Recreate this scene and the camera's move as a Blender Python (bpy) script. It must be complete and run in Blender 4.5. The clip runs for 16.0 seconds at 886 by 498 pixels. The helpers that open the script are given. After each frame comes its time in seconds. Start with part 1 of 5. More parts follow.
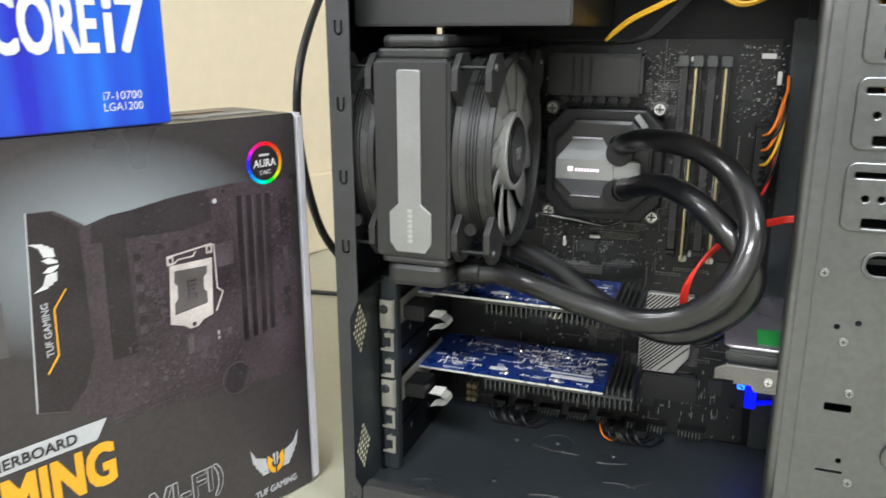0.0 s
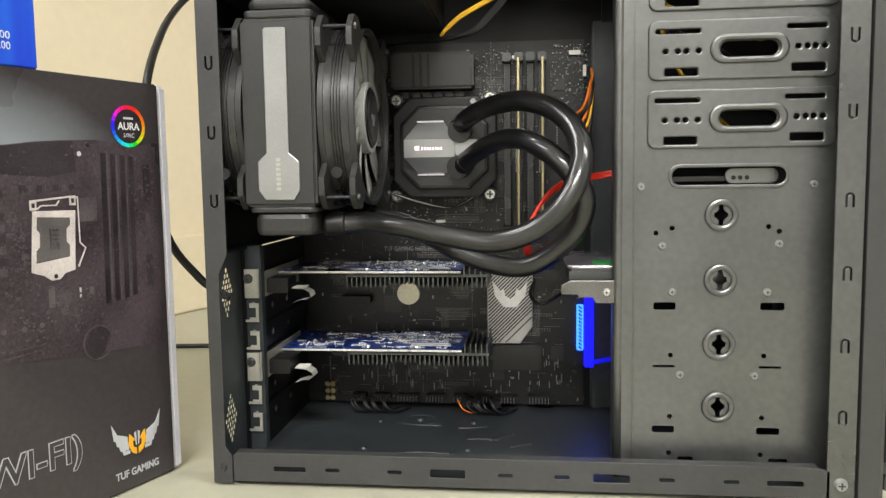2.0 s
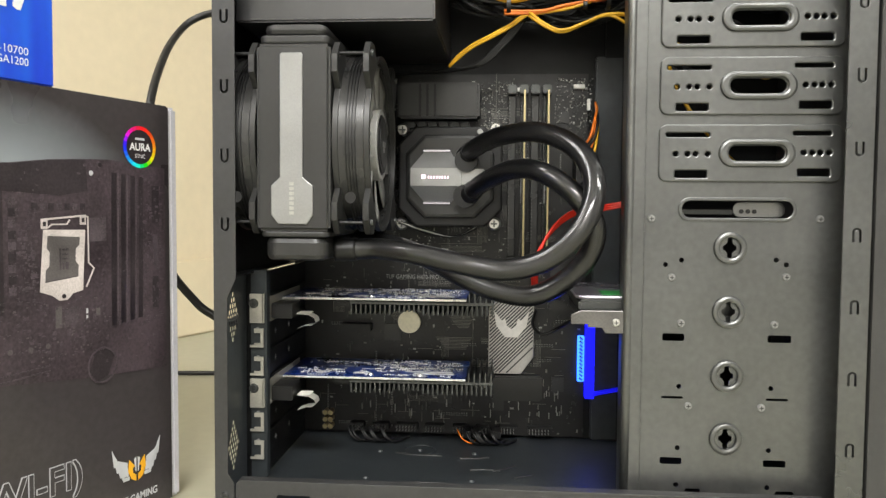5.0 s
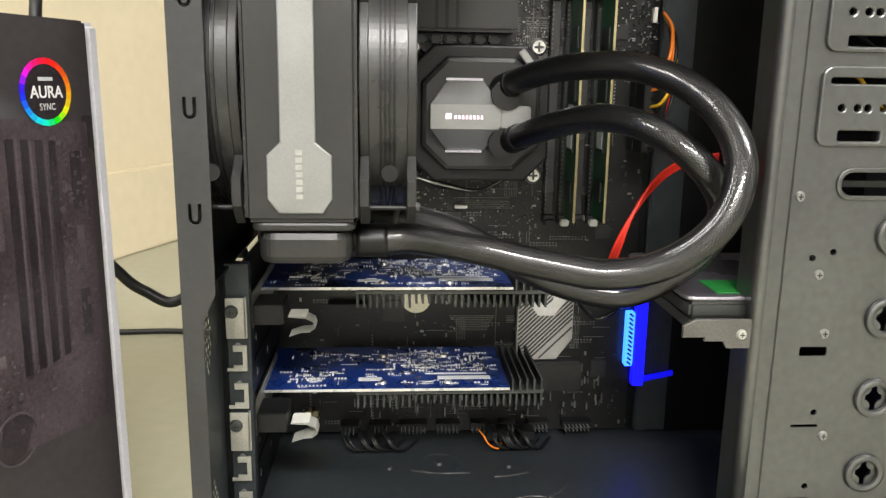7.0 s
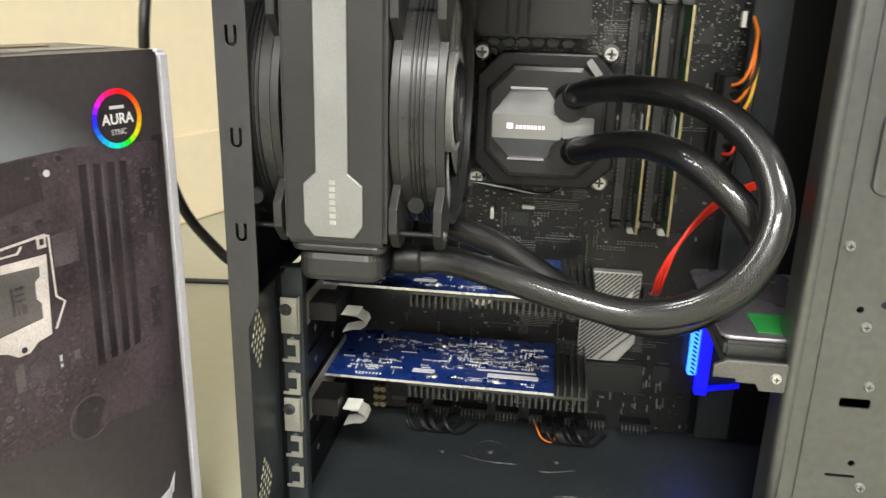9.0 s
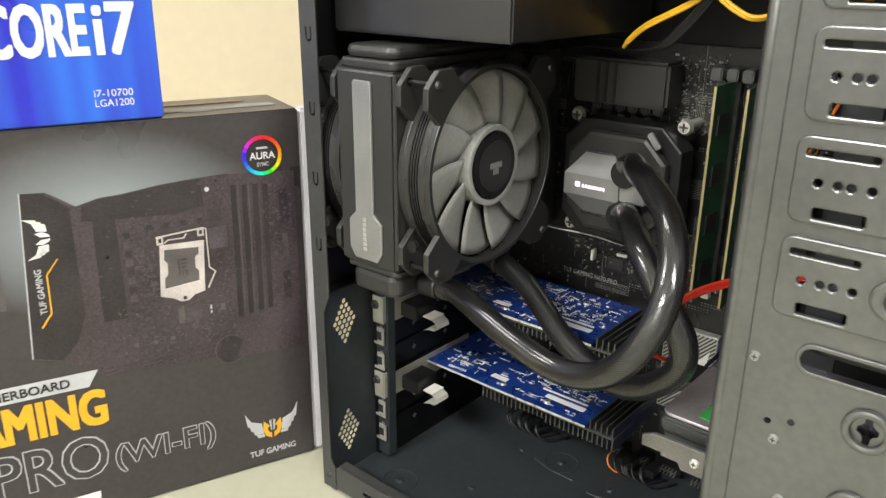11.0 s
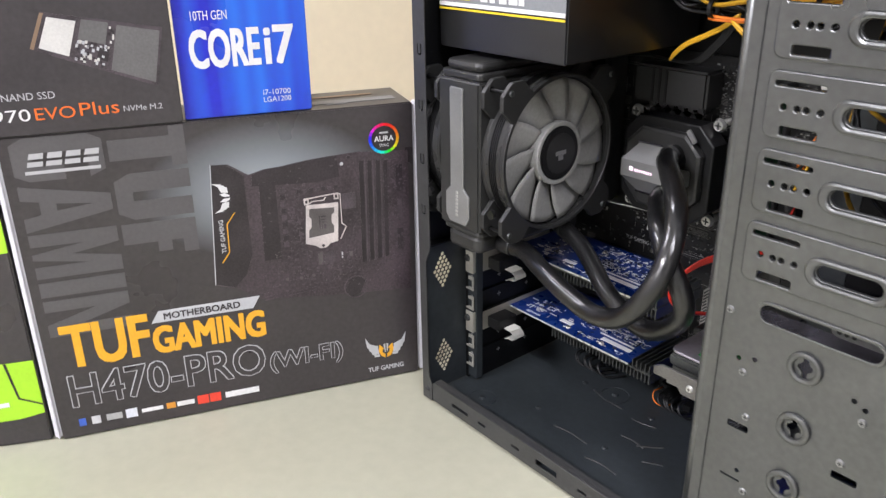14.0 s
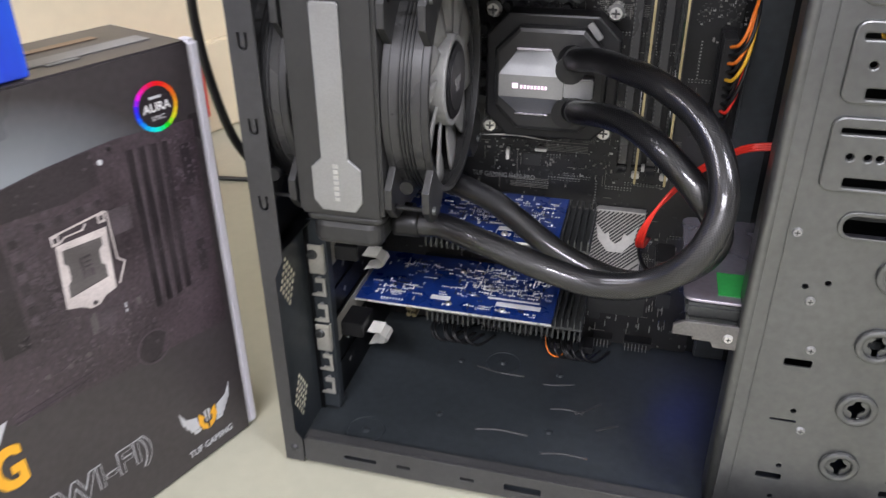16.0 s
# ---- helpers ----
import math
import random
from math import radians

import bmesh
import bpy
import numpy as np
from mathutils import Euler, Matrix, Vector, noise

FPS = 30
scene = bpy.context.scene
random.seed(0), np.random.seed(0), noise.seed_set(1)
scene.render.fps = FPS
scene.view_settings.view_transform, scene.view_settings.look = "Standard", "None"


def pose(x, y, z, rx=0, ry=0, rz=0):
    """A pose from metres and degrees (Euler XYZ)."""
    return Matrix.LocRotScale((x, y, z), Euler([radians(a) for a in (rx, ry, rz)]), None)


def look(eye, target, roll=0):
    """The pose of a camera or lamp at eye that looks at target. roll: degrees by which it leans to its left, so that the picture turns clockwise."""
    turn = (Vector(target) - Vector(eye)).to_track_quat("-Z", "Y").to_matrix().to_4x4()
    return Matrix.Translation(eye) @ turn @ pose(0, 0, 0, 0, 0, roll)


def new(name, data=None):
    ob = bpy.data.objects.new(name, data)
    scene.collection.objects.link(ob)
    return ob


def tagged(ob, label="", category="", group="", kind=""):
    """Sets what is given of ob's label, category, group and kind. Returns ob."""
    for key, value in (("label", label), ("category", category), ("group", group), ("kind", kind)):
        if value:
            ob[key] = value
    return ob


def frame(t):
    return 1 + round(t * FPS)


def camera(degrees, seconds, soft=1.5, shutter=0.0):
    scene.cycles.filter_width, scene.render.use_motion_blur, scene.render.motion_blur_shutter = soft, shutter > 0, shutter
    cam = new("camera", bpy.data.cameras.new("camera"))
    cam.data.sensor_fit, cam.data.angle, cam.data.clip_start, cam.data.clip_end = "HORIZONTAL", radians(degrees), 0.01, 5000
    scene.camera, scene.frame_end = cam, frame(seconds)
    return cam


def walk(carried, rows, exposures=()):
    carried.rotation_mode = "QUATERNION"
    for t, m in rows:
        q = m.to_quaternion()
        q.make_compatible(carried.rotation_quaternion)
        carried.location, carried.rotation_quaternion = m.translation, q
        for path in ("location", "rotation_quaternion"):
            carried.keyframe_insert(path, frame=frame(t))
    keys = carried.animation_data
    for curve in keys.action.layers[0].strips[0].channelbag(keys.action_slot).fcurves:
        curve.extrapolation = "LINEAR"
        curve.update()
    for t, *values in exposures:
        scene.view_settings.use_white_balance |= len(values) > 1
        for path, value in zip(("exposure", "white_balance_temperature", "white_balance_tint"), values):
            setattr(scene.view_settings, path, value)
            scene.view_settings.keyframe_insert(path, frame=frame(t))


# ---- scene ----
cam = camera(59.1, 16.0, soft=1.35, shutter=0.4)
PATH = [
    (0, (0.214, -0.43, 0.309), (-0.454, 1.378, -0.224), -0.1),
    (0.5, (0.226, -0.422, 0.299), (-0.38, 1.435, -0.13), -1.0),
    (1, (0.219, -0.438, 0.277), (-0.257, 1.475, -0.057), -1.1),
    (1.5, (0.206, -0.461, 0.238), (-0.111, 1.496, -0.026), -1.2),
    (2, (0.198, -0.493, 0.198), (-0.027, 1.486, 0.012), -0.8),
    (2.5, (0.186, -0.508, 0.187), (0.0, 1.48, 0.071), -0.5),
    (3, (0.181, -0.513, 0.194), (-0.012, 1.477, 0.139), -0.9),
    (3.5, (0.181, -0.514, 0.195), (-0.016, 1.476, 0.176), -0.6),
    (4, (0.183, -0.512, 0.188), (-0.004, 1.479, 0.151), 0.1),
    (4.5, (0.186, -0.508, 0.187), (-0.002, 1.482, 0.123), 0.2),
    (4.7, (0.183, -0.507, 0.189), (0.004, 1.484, 0.114), 0.3),
    (6.8, (0.089, -0.346, 0.235), (0.184, 1.612, -0.157), 0.8),
    (7, (0.08, -0.341, 0.239), (0.213, 1.609, -0.184), 0.9),
    (7.5, (0.059, -0.323, 0.248), (0.255, 1.61, -0.228), 1.3),
    (8, (0.064, -0.32, 0.25), (0.265, 1.602, -0.266), 2.2),
    (8.5, (0.085, -0.34, 0.262), (0.167, 1.577, -0.3), 2.1),
    (9, (0.134, -0.342, 0.286), (-0.115, 1.546, -0.323), 1.6),
    (9.5, (0.201, -0.316, 0.299), (-0.415, 1.474, -0.345), 1.7),
    (9.7, (0.227, -0.313, 0.307), (-0.517, 1.425, -0.345), 1.5),
    (11.8, (0.436, -0.349, 0.388), (-0.887, 0.954, -0.354), -0.5),
    (12, (0.457, -0.36, 0.397), (-0.877, 0.917, -0.37), -0.8),
    (12.5, (0.506, -0.378, 0.397), (-0.876, 0.841, -0.381), -0.5),
    (13, (0.547, -0.392, 0.405), (-0.89, 0.765, -0.367), -1.1),
    (13.5, (0.53, -0.392, 0.393), (-0.928, 0.738, -0.38), -1.1),
    (14, (0.474, -0.386, 0.404), (-0.955, 0.772, -0.382), -1.0),
    (14.5, (0.427, -0.393, 0.408), (-0.894, 0.848, -0.436), -0.7),
    (15, (0.344, -0.4, 0.397), (-0.72, 1.033, -0.507), -0.7),
    (15.5, (0.245, -0.407, 0.383), (-0.452, 1.215, -0.557), -0.2),
    (16, (0.187, -0.357, 0.363), (-0.261, 1.331, -0.611), -0.5),
]
walk(cam, [(t, look(eye, target, roll)) for t, eye, target, roll in PATH],
     [(0.0, 0.05, 5950, 10), (1.5, 0.0, 6300, 10), (2.5, 0.0, 6500, 10), (4.5, 0.0, 6500, 10), (7.0, 0.12, 6500, 10), (9.5, 0.2, 6500, 9), (12.0, 0.1, 6500, 9), (13.0, 0.0, 6500, 9), (13.8, -0.1, 6000, 19), (15.0, -0.05, 5950, 19), (16.0, -0.1, 5900, 20)])

def room_light():
    """Twin fluorescent tubes under the office ceiling."""
    for x, y, e in ((0.15, -2.1, 104.0), (-1.3, -0.15, 26.0), (1.4, -0.7, 38.0), (-1.75, -1.15, 30.0)):
        for d in (-0.11, 0.11):
            la = bpy.data.lights.new("ceiling_tube_light", "AREA")
            la.shape, la.size, la.size_y, la.energy = "RECTANGLE", 1.2, 0.09, e / 2
            la.color = (1.0, 0.985, 0.955)
            new("ceiling_tube_light", la).matrix_basis = pose(x, y + d, 1.88)
    w = bpy.data.worlds.new("room_world")
    scene.world = w
    w.use_nodes = True
    w.node_tree.nodes["Background"].inputs[0].default_value = (0.9, 0.86, 0.78, 1)
    w.node_tree.nodes["Background"].inputs[1].default_value = 0.05


room_light()

# ---- materials ----
MATS = {}


def mat(name, col, rough=0.5, metal=0.0, var=0.12, scale=60.0, bump=0.0, bscale=900.0, coat=0.0, random_tone=0.0, spec=0.5):
    """A principled material with tone variation at two scales, uneven gloss and fine relief."""
    if name in MATS:
        return MATS[name]
    m = bpy.data.materials.new(name)
    m.use_nodes = True
    nt = m.node_tree
    p = nt.nodes["Principled BSDF"]
    p.inputs["Metallic"].default_value = metal
    p.inputs["Coat Weight"].default_value = coat
    p.inputs["Specular IOR Level"].default_value = spec
    tc = nt.nodes.new("ShaderNodeTexCoord")
    n1, n2 = nt.nodes.new("ShaderNodeTexNoise"), nt.nodes.new("ShaderNodeTexNoise")
    n1.inputs["Scale"].default_value, n2.inputs["Scale"].default_value = scale * 0.3, scale * 6
    n1.inputs["Detail"].default_value = n2.inputs["Detail"].default_value = 4
    for n in (n1, n2):
        nt.links.new(tc.outputs["Object"], n.inputs["Vector"])
    add = nt.nodes.new("ShaderNodeMath")
    add.operation = "ADD"
    nt.links.new(n1.outputs[0], add.inputs[0])
    nt.links.new(n2.outputs[0], add.inputs[1])
    ramp = nt.nodes.new("ShaderNodeMapRange")
    ramp.inputs[1].default_value, ramp.inputs[2].default_value = 0.7, 1.3
    ramp.inputs[3].default_value, ramp.inputs[4].default_value = 1 - var, 1 + var
    nt.links.new(add.outputs[0], ramp.inputs[0])
    mul = nt.nodes.new("ShaderNodeMix")
    mul.data_type, mul.blend_type = "RGBA", "MULTIPLY"
    mul.inputs[0].default_value = 1.0
    mul.inputs[6].default_value = (*col, 1)
    last = ramp.outputs[0]
    if random_tone:
        oi = nt.nodes.new("ShaderNodeObjectInfo")
        r2 = nt.nodes.new("ShaderNodeMapRange")
        r2.inputs[3].default_value, r2.inputs[4].default_value = 1 - random_tone, 1 + random_tone
        nt.links.new(oi.outputs["Random"], r2.inputs[0])
        m2 = nt.nodes.new("ShaderNodeMath")
        m2.operation = "MULTIPLY"
        nt.links.new(last, m2.inputs[0])
        nt.links.new(r2.outputs[0], m2.inputs[1])
        last = m2.outputs[0]
    nt.links.new(last, mul.inputs[7])
    nt.links.new(mul.outputs[2], p.inputs["Base Color"])
    rr = nt.nodes.new("ShaderNodeMapRange")
    rr.inputs[1].default_value, rr.inputs[2].default_value = 0.3, 0.7
    rr.inputs[3].default_value, rr.inputs[4].default_value = max(0.02, rough - 0.07), min(1.0, rough + 0.07)
    nt.links.new(n1.outputs[0], rr.inputs[0])
    nt.links.new(rr.outputs[0], p.inputs["Roughness"])
    if bump:
        nb = nt.nodes.new("ShaderNodeTexNoise")
        nb.inputs["Scale"].default_value, nb.inputs["Detail"].default_value = bscale, 3
        nt.links.new(tc.outputs["Object"], nb.inputs["Vector"])
        b = nt.nodes.new("ShaderNodeBump")
        b.inputs["Strength"].default_value, b.inputs["Distance"].default_value = bump, 0.0006
        nt.links.new(nb.outputs[0], b.inputs["Height"])
        nt.links.new(b.outputs[0], p.inputs["Normal"])
    MATS[name] = m
    return m


def glow(name, col, power):
    if name in MATS:
        return MATS[name]
    m = bpy.data.materials.new(name)
    m.use_nodes = True
    p = m.node_tree.nodes["Principled BSDF"]
    p.inputs["Base Color"].default_value = (*col, 1)
    p.inputs["Emission Color"].default_value = (*col, 1)
    p.inputs["Emission Strength"].default_value = power
    MATS[name] = m
    return m


def braid():
    """Black nylon sleeve: fine crossing threads along the hose."""
    m = mat("braided_sleeve", (0.004, 0.004, 0.0045), 0.36, 0.0, 0.2, 200, 0, spec=0.3, coat=0.8)
    nt = m.node_tree
    p = nt.nodes["Principled BSDF"]
    p.inputs["Coat Roughness"].default_value = 0.11
    p.inputs["Coat IOR"].default_value = 1.6
    uv = nt.nodes.new("ShaderNodeTexCoord")
    waves = []
    for s in (1, -1):
        mp = nt.nodes.new("ShaderNodeMapping")
        mp.inputs["Rotation"].default_value = (0, 0, s * 0.9)
        nt.links.new(uv.outputs["UV"], mp.inputs["Vector"])
        wv = nt.nodes.new("ShaderNodeTexWave")
        wv.inputs["Scale"].default_value = 270
        nt.links.new(mp.outputs[0], wv.inputs["Vector"])
        waves.append(wv)
    mx = nt.nodes.new("ShaderNodeMath")
    mx.operation = "MAXIMUM"
    nt.links.new(waves[0].outputs[1], mx.inputs[0])
    nt.links.new(waves[1].outputs[1], mx.inputs[1])
    b = nt.nodes.new("ShaderNodeBump")
    b.inputs["Strength"].default_value, b.inputs["Distance"].default_value = 0.8, 0.00022
    nt.links.new(mx.outputs[0], b.inputs["Height"])
    nt.links.new(b.outputs[0], p.inputs["Normal"])
    fine = nt.nodes.new("ShaderNodeBump")
    fine.inputs["Strength"].default_value, fine.inputs["Distance"].default_value = 0.14, 0.0001
    nt.links.new(mx.outputs[0], fine.inputs["Height"])
    nt.links.new(fine.outputs[0], p.inputs["Coat Normal"])
    return m


STEEL = mat("grey_zinc_steel", (0.137, 0.14, 0.138), 0.32, 0.8, 0.12, 40, 0.05, 1500)
# Case paint, darkened to stand for the shade deep inside the case.
CASESHADED = mat("black_paint_shaded", (0.005, 0.0052, 0.0056), 0.38, 0.0, 0.2, 50, 0.12, 1800, spec=0.22)
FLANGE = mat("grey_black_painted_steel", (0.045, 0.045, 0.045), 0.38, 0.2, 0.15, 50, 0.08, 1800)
# Same case paint, lighter where light falls: floor, vent wall, tray strip.
CASELIT = mat("black_paint_lit", (0.026, 0.031, 0.034), 0.42, 0.0, 0.25, 30, 0.12, 1600)
PLASTIC = mat("black_plastic", (0.0065, 0.0065, 0.0068), 0.42, 0.0, 0.15, 80, 0.06, spec=0.4)
BEZEL = mat("charcoal_plastic", (0.036, 0.036, 0.035), 0.5, 0.0, 0.12, 60, 0.1)
SATIN = mat("satin_black_plastic", (0.027, 0.027, 0.026), 0.38, 0.1, 0.12, 60, 0.05)
SILVER = mat("brushed_silver", (0.3, 0.302, 0.296), 0.36, 0.6, 0.08, 200, 0.03)
NICKEL = mat("nickel_plate", (0.46, 0.445, 0.385), 0.35, 0.5, 0.15, 200)
CHROME = mat("bright_metal", (0.66, 0.65, 0.61), 0.3, 0.7, 0.1, 200)
BRASS = mat("gold_contact", (0.44, 0.37, 0.2), 0.35, 0.7, 0.15, 200)
FANGREY = mat("grey_fan_plastic", (0.3, 0.3, 0.285), 0.4, 0.0, 0.12, 70, 0.04)
PSUBLACK = mat("semi_gloss_black_steel", (0.012, 0.012, 0.0125), 0.36, 0.0, 0.12, 60, 0.05, 1500, spec=0.8)
DUCT = mat("grey_black_glossy_plastic", (0.03, 0.03, 0.029), 0.27, 0, 0.1, 80)
PCBBLUE = mat("blue_solder_mask", (0.008, 0.03, 0.17), 0.3, 0.0, 0.35, 160, 0.08, 700)
PCBBLACK = mat("black_solder_mask", (0.008, 0.008, 0.0078), 0.38, 0.0, 0.35, 130, 0.15, 500, spec=0.4)
PCBGREEN = mat("green_solder_mask", (0.015, 0.09, 0.035), 0.35, 0.0, 0.3, 160)
TIN = mat("tinned_solder", (0.68, 0.68, 0.66), 0.3, 0.5, 0.2, 300)
PRINTWHITE = mat("white_print", (0.72, 0.72, 0.72), 0.5, 0, 0.06, 200)
CHIP = mat("black_chip", (0.018, 0.018, 0.018), 0.4, 0, 0.2, 200)
FIN = mat("dark_anodised_fins", (0.075, 0.078, 0.075), 0.42, 0.6, 0.15, 100)
SHIELD = mat("grey_shield_metal", (0.42, 0.41, 0.385), 0.45, 0.3, 0.12, 120, 0.05)
SHIELDDARK = mat("dark_shield_print", (0.05, 0.05, 0.05), 0.5, 0.2, 0.15, 120)
WHITEFILM = mat("white_ribbon", (0.68, 0.67, 0.62), 0.55, 0, 0.08, 200)
PAPERBLACK = mat("black_box_print", (0.042, 0.037, 0.039), 0.33, 0, 0.2, 40, 0.05, 900, coat=0.12)
CARDEDGE = mat("grey_card_edge", (0.66, 0.65, 0.7), 0.6, 0, 0.08, 100)
DESK = mat("pale_laminate", (0.415, 0.41, 0.31), 0.45, 0, 0.05, 14, 0.04, 500)
WALLPAINT = mat("cream_wall_paint", (0.8, 0.7, 0.5), 0.75, 0, 0.04, 10, 0.1, 300)
ROOMPAINT = mat("white_room_paint", (0.7, 0.69, 0.65), 0.8, 0, 0.04, 6, 0.1, 200)
CARPET = mat("grey_carpet", (0.12, 0.12, 0.12), 0.95, 0, 0.3, 60, 0.6, 400)
CABLE = mat("black_cable_rubber", (0.008, 0.008, 0.008), 0.45, 0, 0.15, 200)
YELLOW = mat("yellow_wire", (0.75, 0.42, 0.02), 0.4, 0, 0.1, 200)
RED = mat("red_wire", (0.65, 0.03, 0.015), 0.4, 0, 0.1, 200)
ORANGE = mat("orange_wire", (0.8, 0.2, 0.02), 0.4, 0, 0.1, 200)
SLEEVE = braid()


# ---- mesh helpers ----
def mesh(bm, name, smooth=False):
    me = bpy.data.meshes.new(name)
    bm.to_mesh(me)
    bm.free()
    if smooth:
        for f in me.polygons:
            f.use_smooth = True
    return me


def part(name, data, material, parent=None, label="", m=None, smooth=False):
    """Links a bmesh or a mesh as one object, under a thing or a part."""
    me = mesh(data, name, smooth) if isinstance(data, bmesh.types.BMesh) else data
    me.materials.clear()
    me.materials.append(material)
    ob = new(name, me)
    if m is not None:
        ob.matrix_basis = m
    if parent is not None:
        ob.parent = parent
    return tagged(ob, label)


def thing(name, label, category, m=None, group="", kind=""):
    ob = new(name)
    ob.empty_display_size = 0.01
    if m is not None:
        ob.matrix_basis = m
    return tagged(ob, label, category, group, kind)


def box(x0, x1, y0, y1, z0, z1, b=0.0, seg=2, bm=None):
    """A box between two corners with rounded edges."""
    one = bmesh.new()
    bmesh.ops.create_cube(one, size=1.0, matrix=Matrix.LocRotScale(((x0 + x1) / 2, (y0 + y1) / 2, (z0 + z1) / 2), None, (abs(x1 - x0), abs(y1 - y0), abs(z1 - z0))))
    if b:
        bmesh.ops.bevel(one, geom=one.edges[:], offset=b, segments=seg, affect="EDGES", clamp_overlap=True)
    if bm is None:
        return one
    tmp = bpy.data.meshes.new("tmp")
    one.to_mesh(tmp)
    one.free()
    bm.from_mesh(tmp)
    bpy.data.meshes.remove(tmp)
    return bm


def boxes(rows, b=0.0, seg=1):
    bm = bmesh.new()
    for r in rows:
        box(*r, b=b, seg=seg, bm=bm)
    return bm


def cyl(p, r, h, axis="y", n=20, r2=None, bm=None, b=0.0):
    """A cylinder whose base centre is p, along an axis."""
    one = bmesh.new()
    bmesh.ops.create_cone(one, cap_ends=True, segments=n, radius1=r, radius2=r if r2 is None else r2, depth=h, matrix=pose(0, 0, h / 2))
    if b:
        bmesh.ops.bevel(one, geom=[e for e in one.edges if len(e.link_faces) == 2 and abs(e.link_faces[0].normal.z - e.link_faces[1].normal.z) > 0.5], offset=b, segments=2, affect="EDGES")
    turn = {"z": pose(0, 0, 0), "y": pose(0, 0, 0, -90), "-y": pose(0, 0, 0, 90), "x": pose(0, 0, 0, 0, 90)}[axis]
    bmesh.ops.transform(one, matrix=Matrix.Translation(p) @ turn, verts=one.verts[:])
    if bm is None:
        return one
    tmp = bpy.data.meshes.new("tmp")
    one.to_mesh(tmp)
    one.free()
    bm.from_mesh(tmp)
    bpy.data.meshes.remove(tmp)
    return bm


def rrect(x0, x1, y0, y1, r, n=4):
    r = min(r, (x1 - x0) / 2 - 1e-5, (y1 - y0) / 2 - 1e-5)
    out = []
    for cx, cy, a0 in ((x1 - r, y1 - r, 0), (x0 + r, y1 - r, 90), (x0 + r, y0 + r, 180), (x1 - r, y0 + r, 270)):
        for i in range(n + 1):
            a = radians(a0 + 90 * i / n)
            out.append((cx + r * math.cos(a), cy + r * math.sin(a)))
    return out


def circ(x, y, r, n=20, a0=0.0):
    return [(x + r * math.cos(a0 + 2 * math.pi * i / n), y + r * math.sin(a0 + 2 * math.pi * i / n)) for i in range(n)]


def plate(outlines, thick, m, bev=0.0, name="plate"):
    """A flat sheet cut to outlines (holes are outlines inside others), standing from 0 to thick on its own z, then posed by m."""
    cu = bpy.data.curves.new(name, "CURVE")
    cu.dimensions, cu.fill_mode = "2D", "BOTH"
    cu.extrude, cu.bevel_depth, cu.offset, cu.bevel_resolution = max(thick / 2 - bev, 0.0), bev, -bev, 1
    for pts in outlines:
        sp = cu.splines.new("POLY")
        sp.points.add(len(pts) - 1)
        for q, (x, y) in zip(sp.points, pts):
            q.co = (x, y, 0, 1)
        sp.use_cyclic_u = True
    ob = bpy.data.objects.new(name, cu)
    scene.collection.objects.link(ob)
    me = bpy.data.meshes.new_from_object(ob.evaluated_get(bpy.context.evaluated_depsgraph_get()))
    bm = bmesh.new()
    bm.from_mesh(me)
    bmesh.ops.remove_doubles(bm, verts=bm.verts[:], dist=1e-6)
    bmesh.ops.recalc_face_normals(bm, faces=bm.faces[:])
    for f in bm.faces:
        f.smooth = False
    bm.to_mesh(me)
    bm.free()
    me.transform(m @ pose(0, 0, thick / 2))
    bpy.data.objects.remove(ob)
    bpy.data.curves.remove(cu)
    me.name = name
    return me


def spline(pts, n=8):
    """A smooth line through points."""
    P = [Vector(p) for p in pts]
    P = [2 * P[0] - P[1]] + P + [2 * P[-1] - P[-2]]
    out = []
    for i in range(1, len(P) - 2):
        for k in range(n):
            t = k / n
            a, b, c, d = P[i - 1], P[i], P[i + 1], P[i + 2]
            out.append(0.5 * ((2 * b) + (c - a) * t + (2 * a - 5 * b + 4 * c - d) * t * t + (3 * b - a - 3 * c + d) * t ** 3))
    out.append(P[-2])
    return out


def tube(pts, r, n=16, steps=8, name="tube", smooth=True):
    """A round tube along a smooth line, with its length and girth in metres as texture coordinates."""
    L = spline(pts, steps)
    verts, faces, us = [], [], []
    up = Vector((0.1, 0.3, 0.95)).normalized()
    dist = 0.0
    for i, p in enumerate(L):
        d = (L[min(i + 1, len(L) - 1)] - L[max(i - 1, 0)]).normalized()
        up = (up - d * up.dot(d)).normalized()
        side = d.cross(up)
        if i:
            dist += (p - L[i - 1]).length
        us.append(dist)
        for k in range(n):
            a = 2 * math.pi * k / n
            verts.append(p + r * (math.cos(a) * up + math.sin(a) * side))
    for i in range(len(L) - 1):
        for k in range(n):
            faces.append((i * n + k, i * n + (k + 1) % n, (i + 1) * n + (k + 1) % n, (i + 1) * n + k))
    faces.append(tuple(range(n))[::-1])
    faces.append(tuple((len(L) - 1) * n + k for k in range(n)))
    me = bpy.data.meshes.new(name)
    me.from_pydata(verts, [], faces)
    uv = me.uv_layers.new(name="UVMap")
    girth = 2 * math.pi * r
    for f in me.polygons:
        if len(f.vertices) != 4:
            continue
        i, k = divmod(f.index, n)
        for li, (ii, kk) in zip(f.loop_indices, ((i, k), (i, k + 1), (i + 1, k + 1), (i + 1, k))):
            uv.data[li].uv = (us[ii], girth * kk / n)
        f.use_smooth = smooth
    return me


def join(meshes, name):
    bm = bmesh.new()
    for me in meshes:
        bm.from_mesh(me)
    return mesh(bm, name)


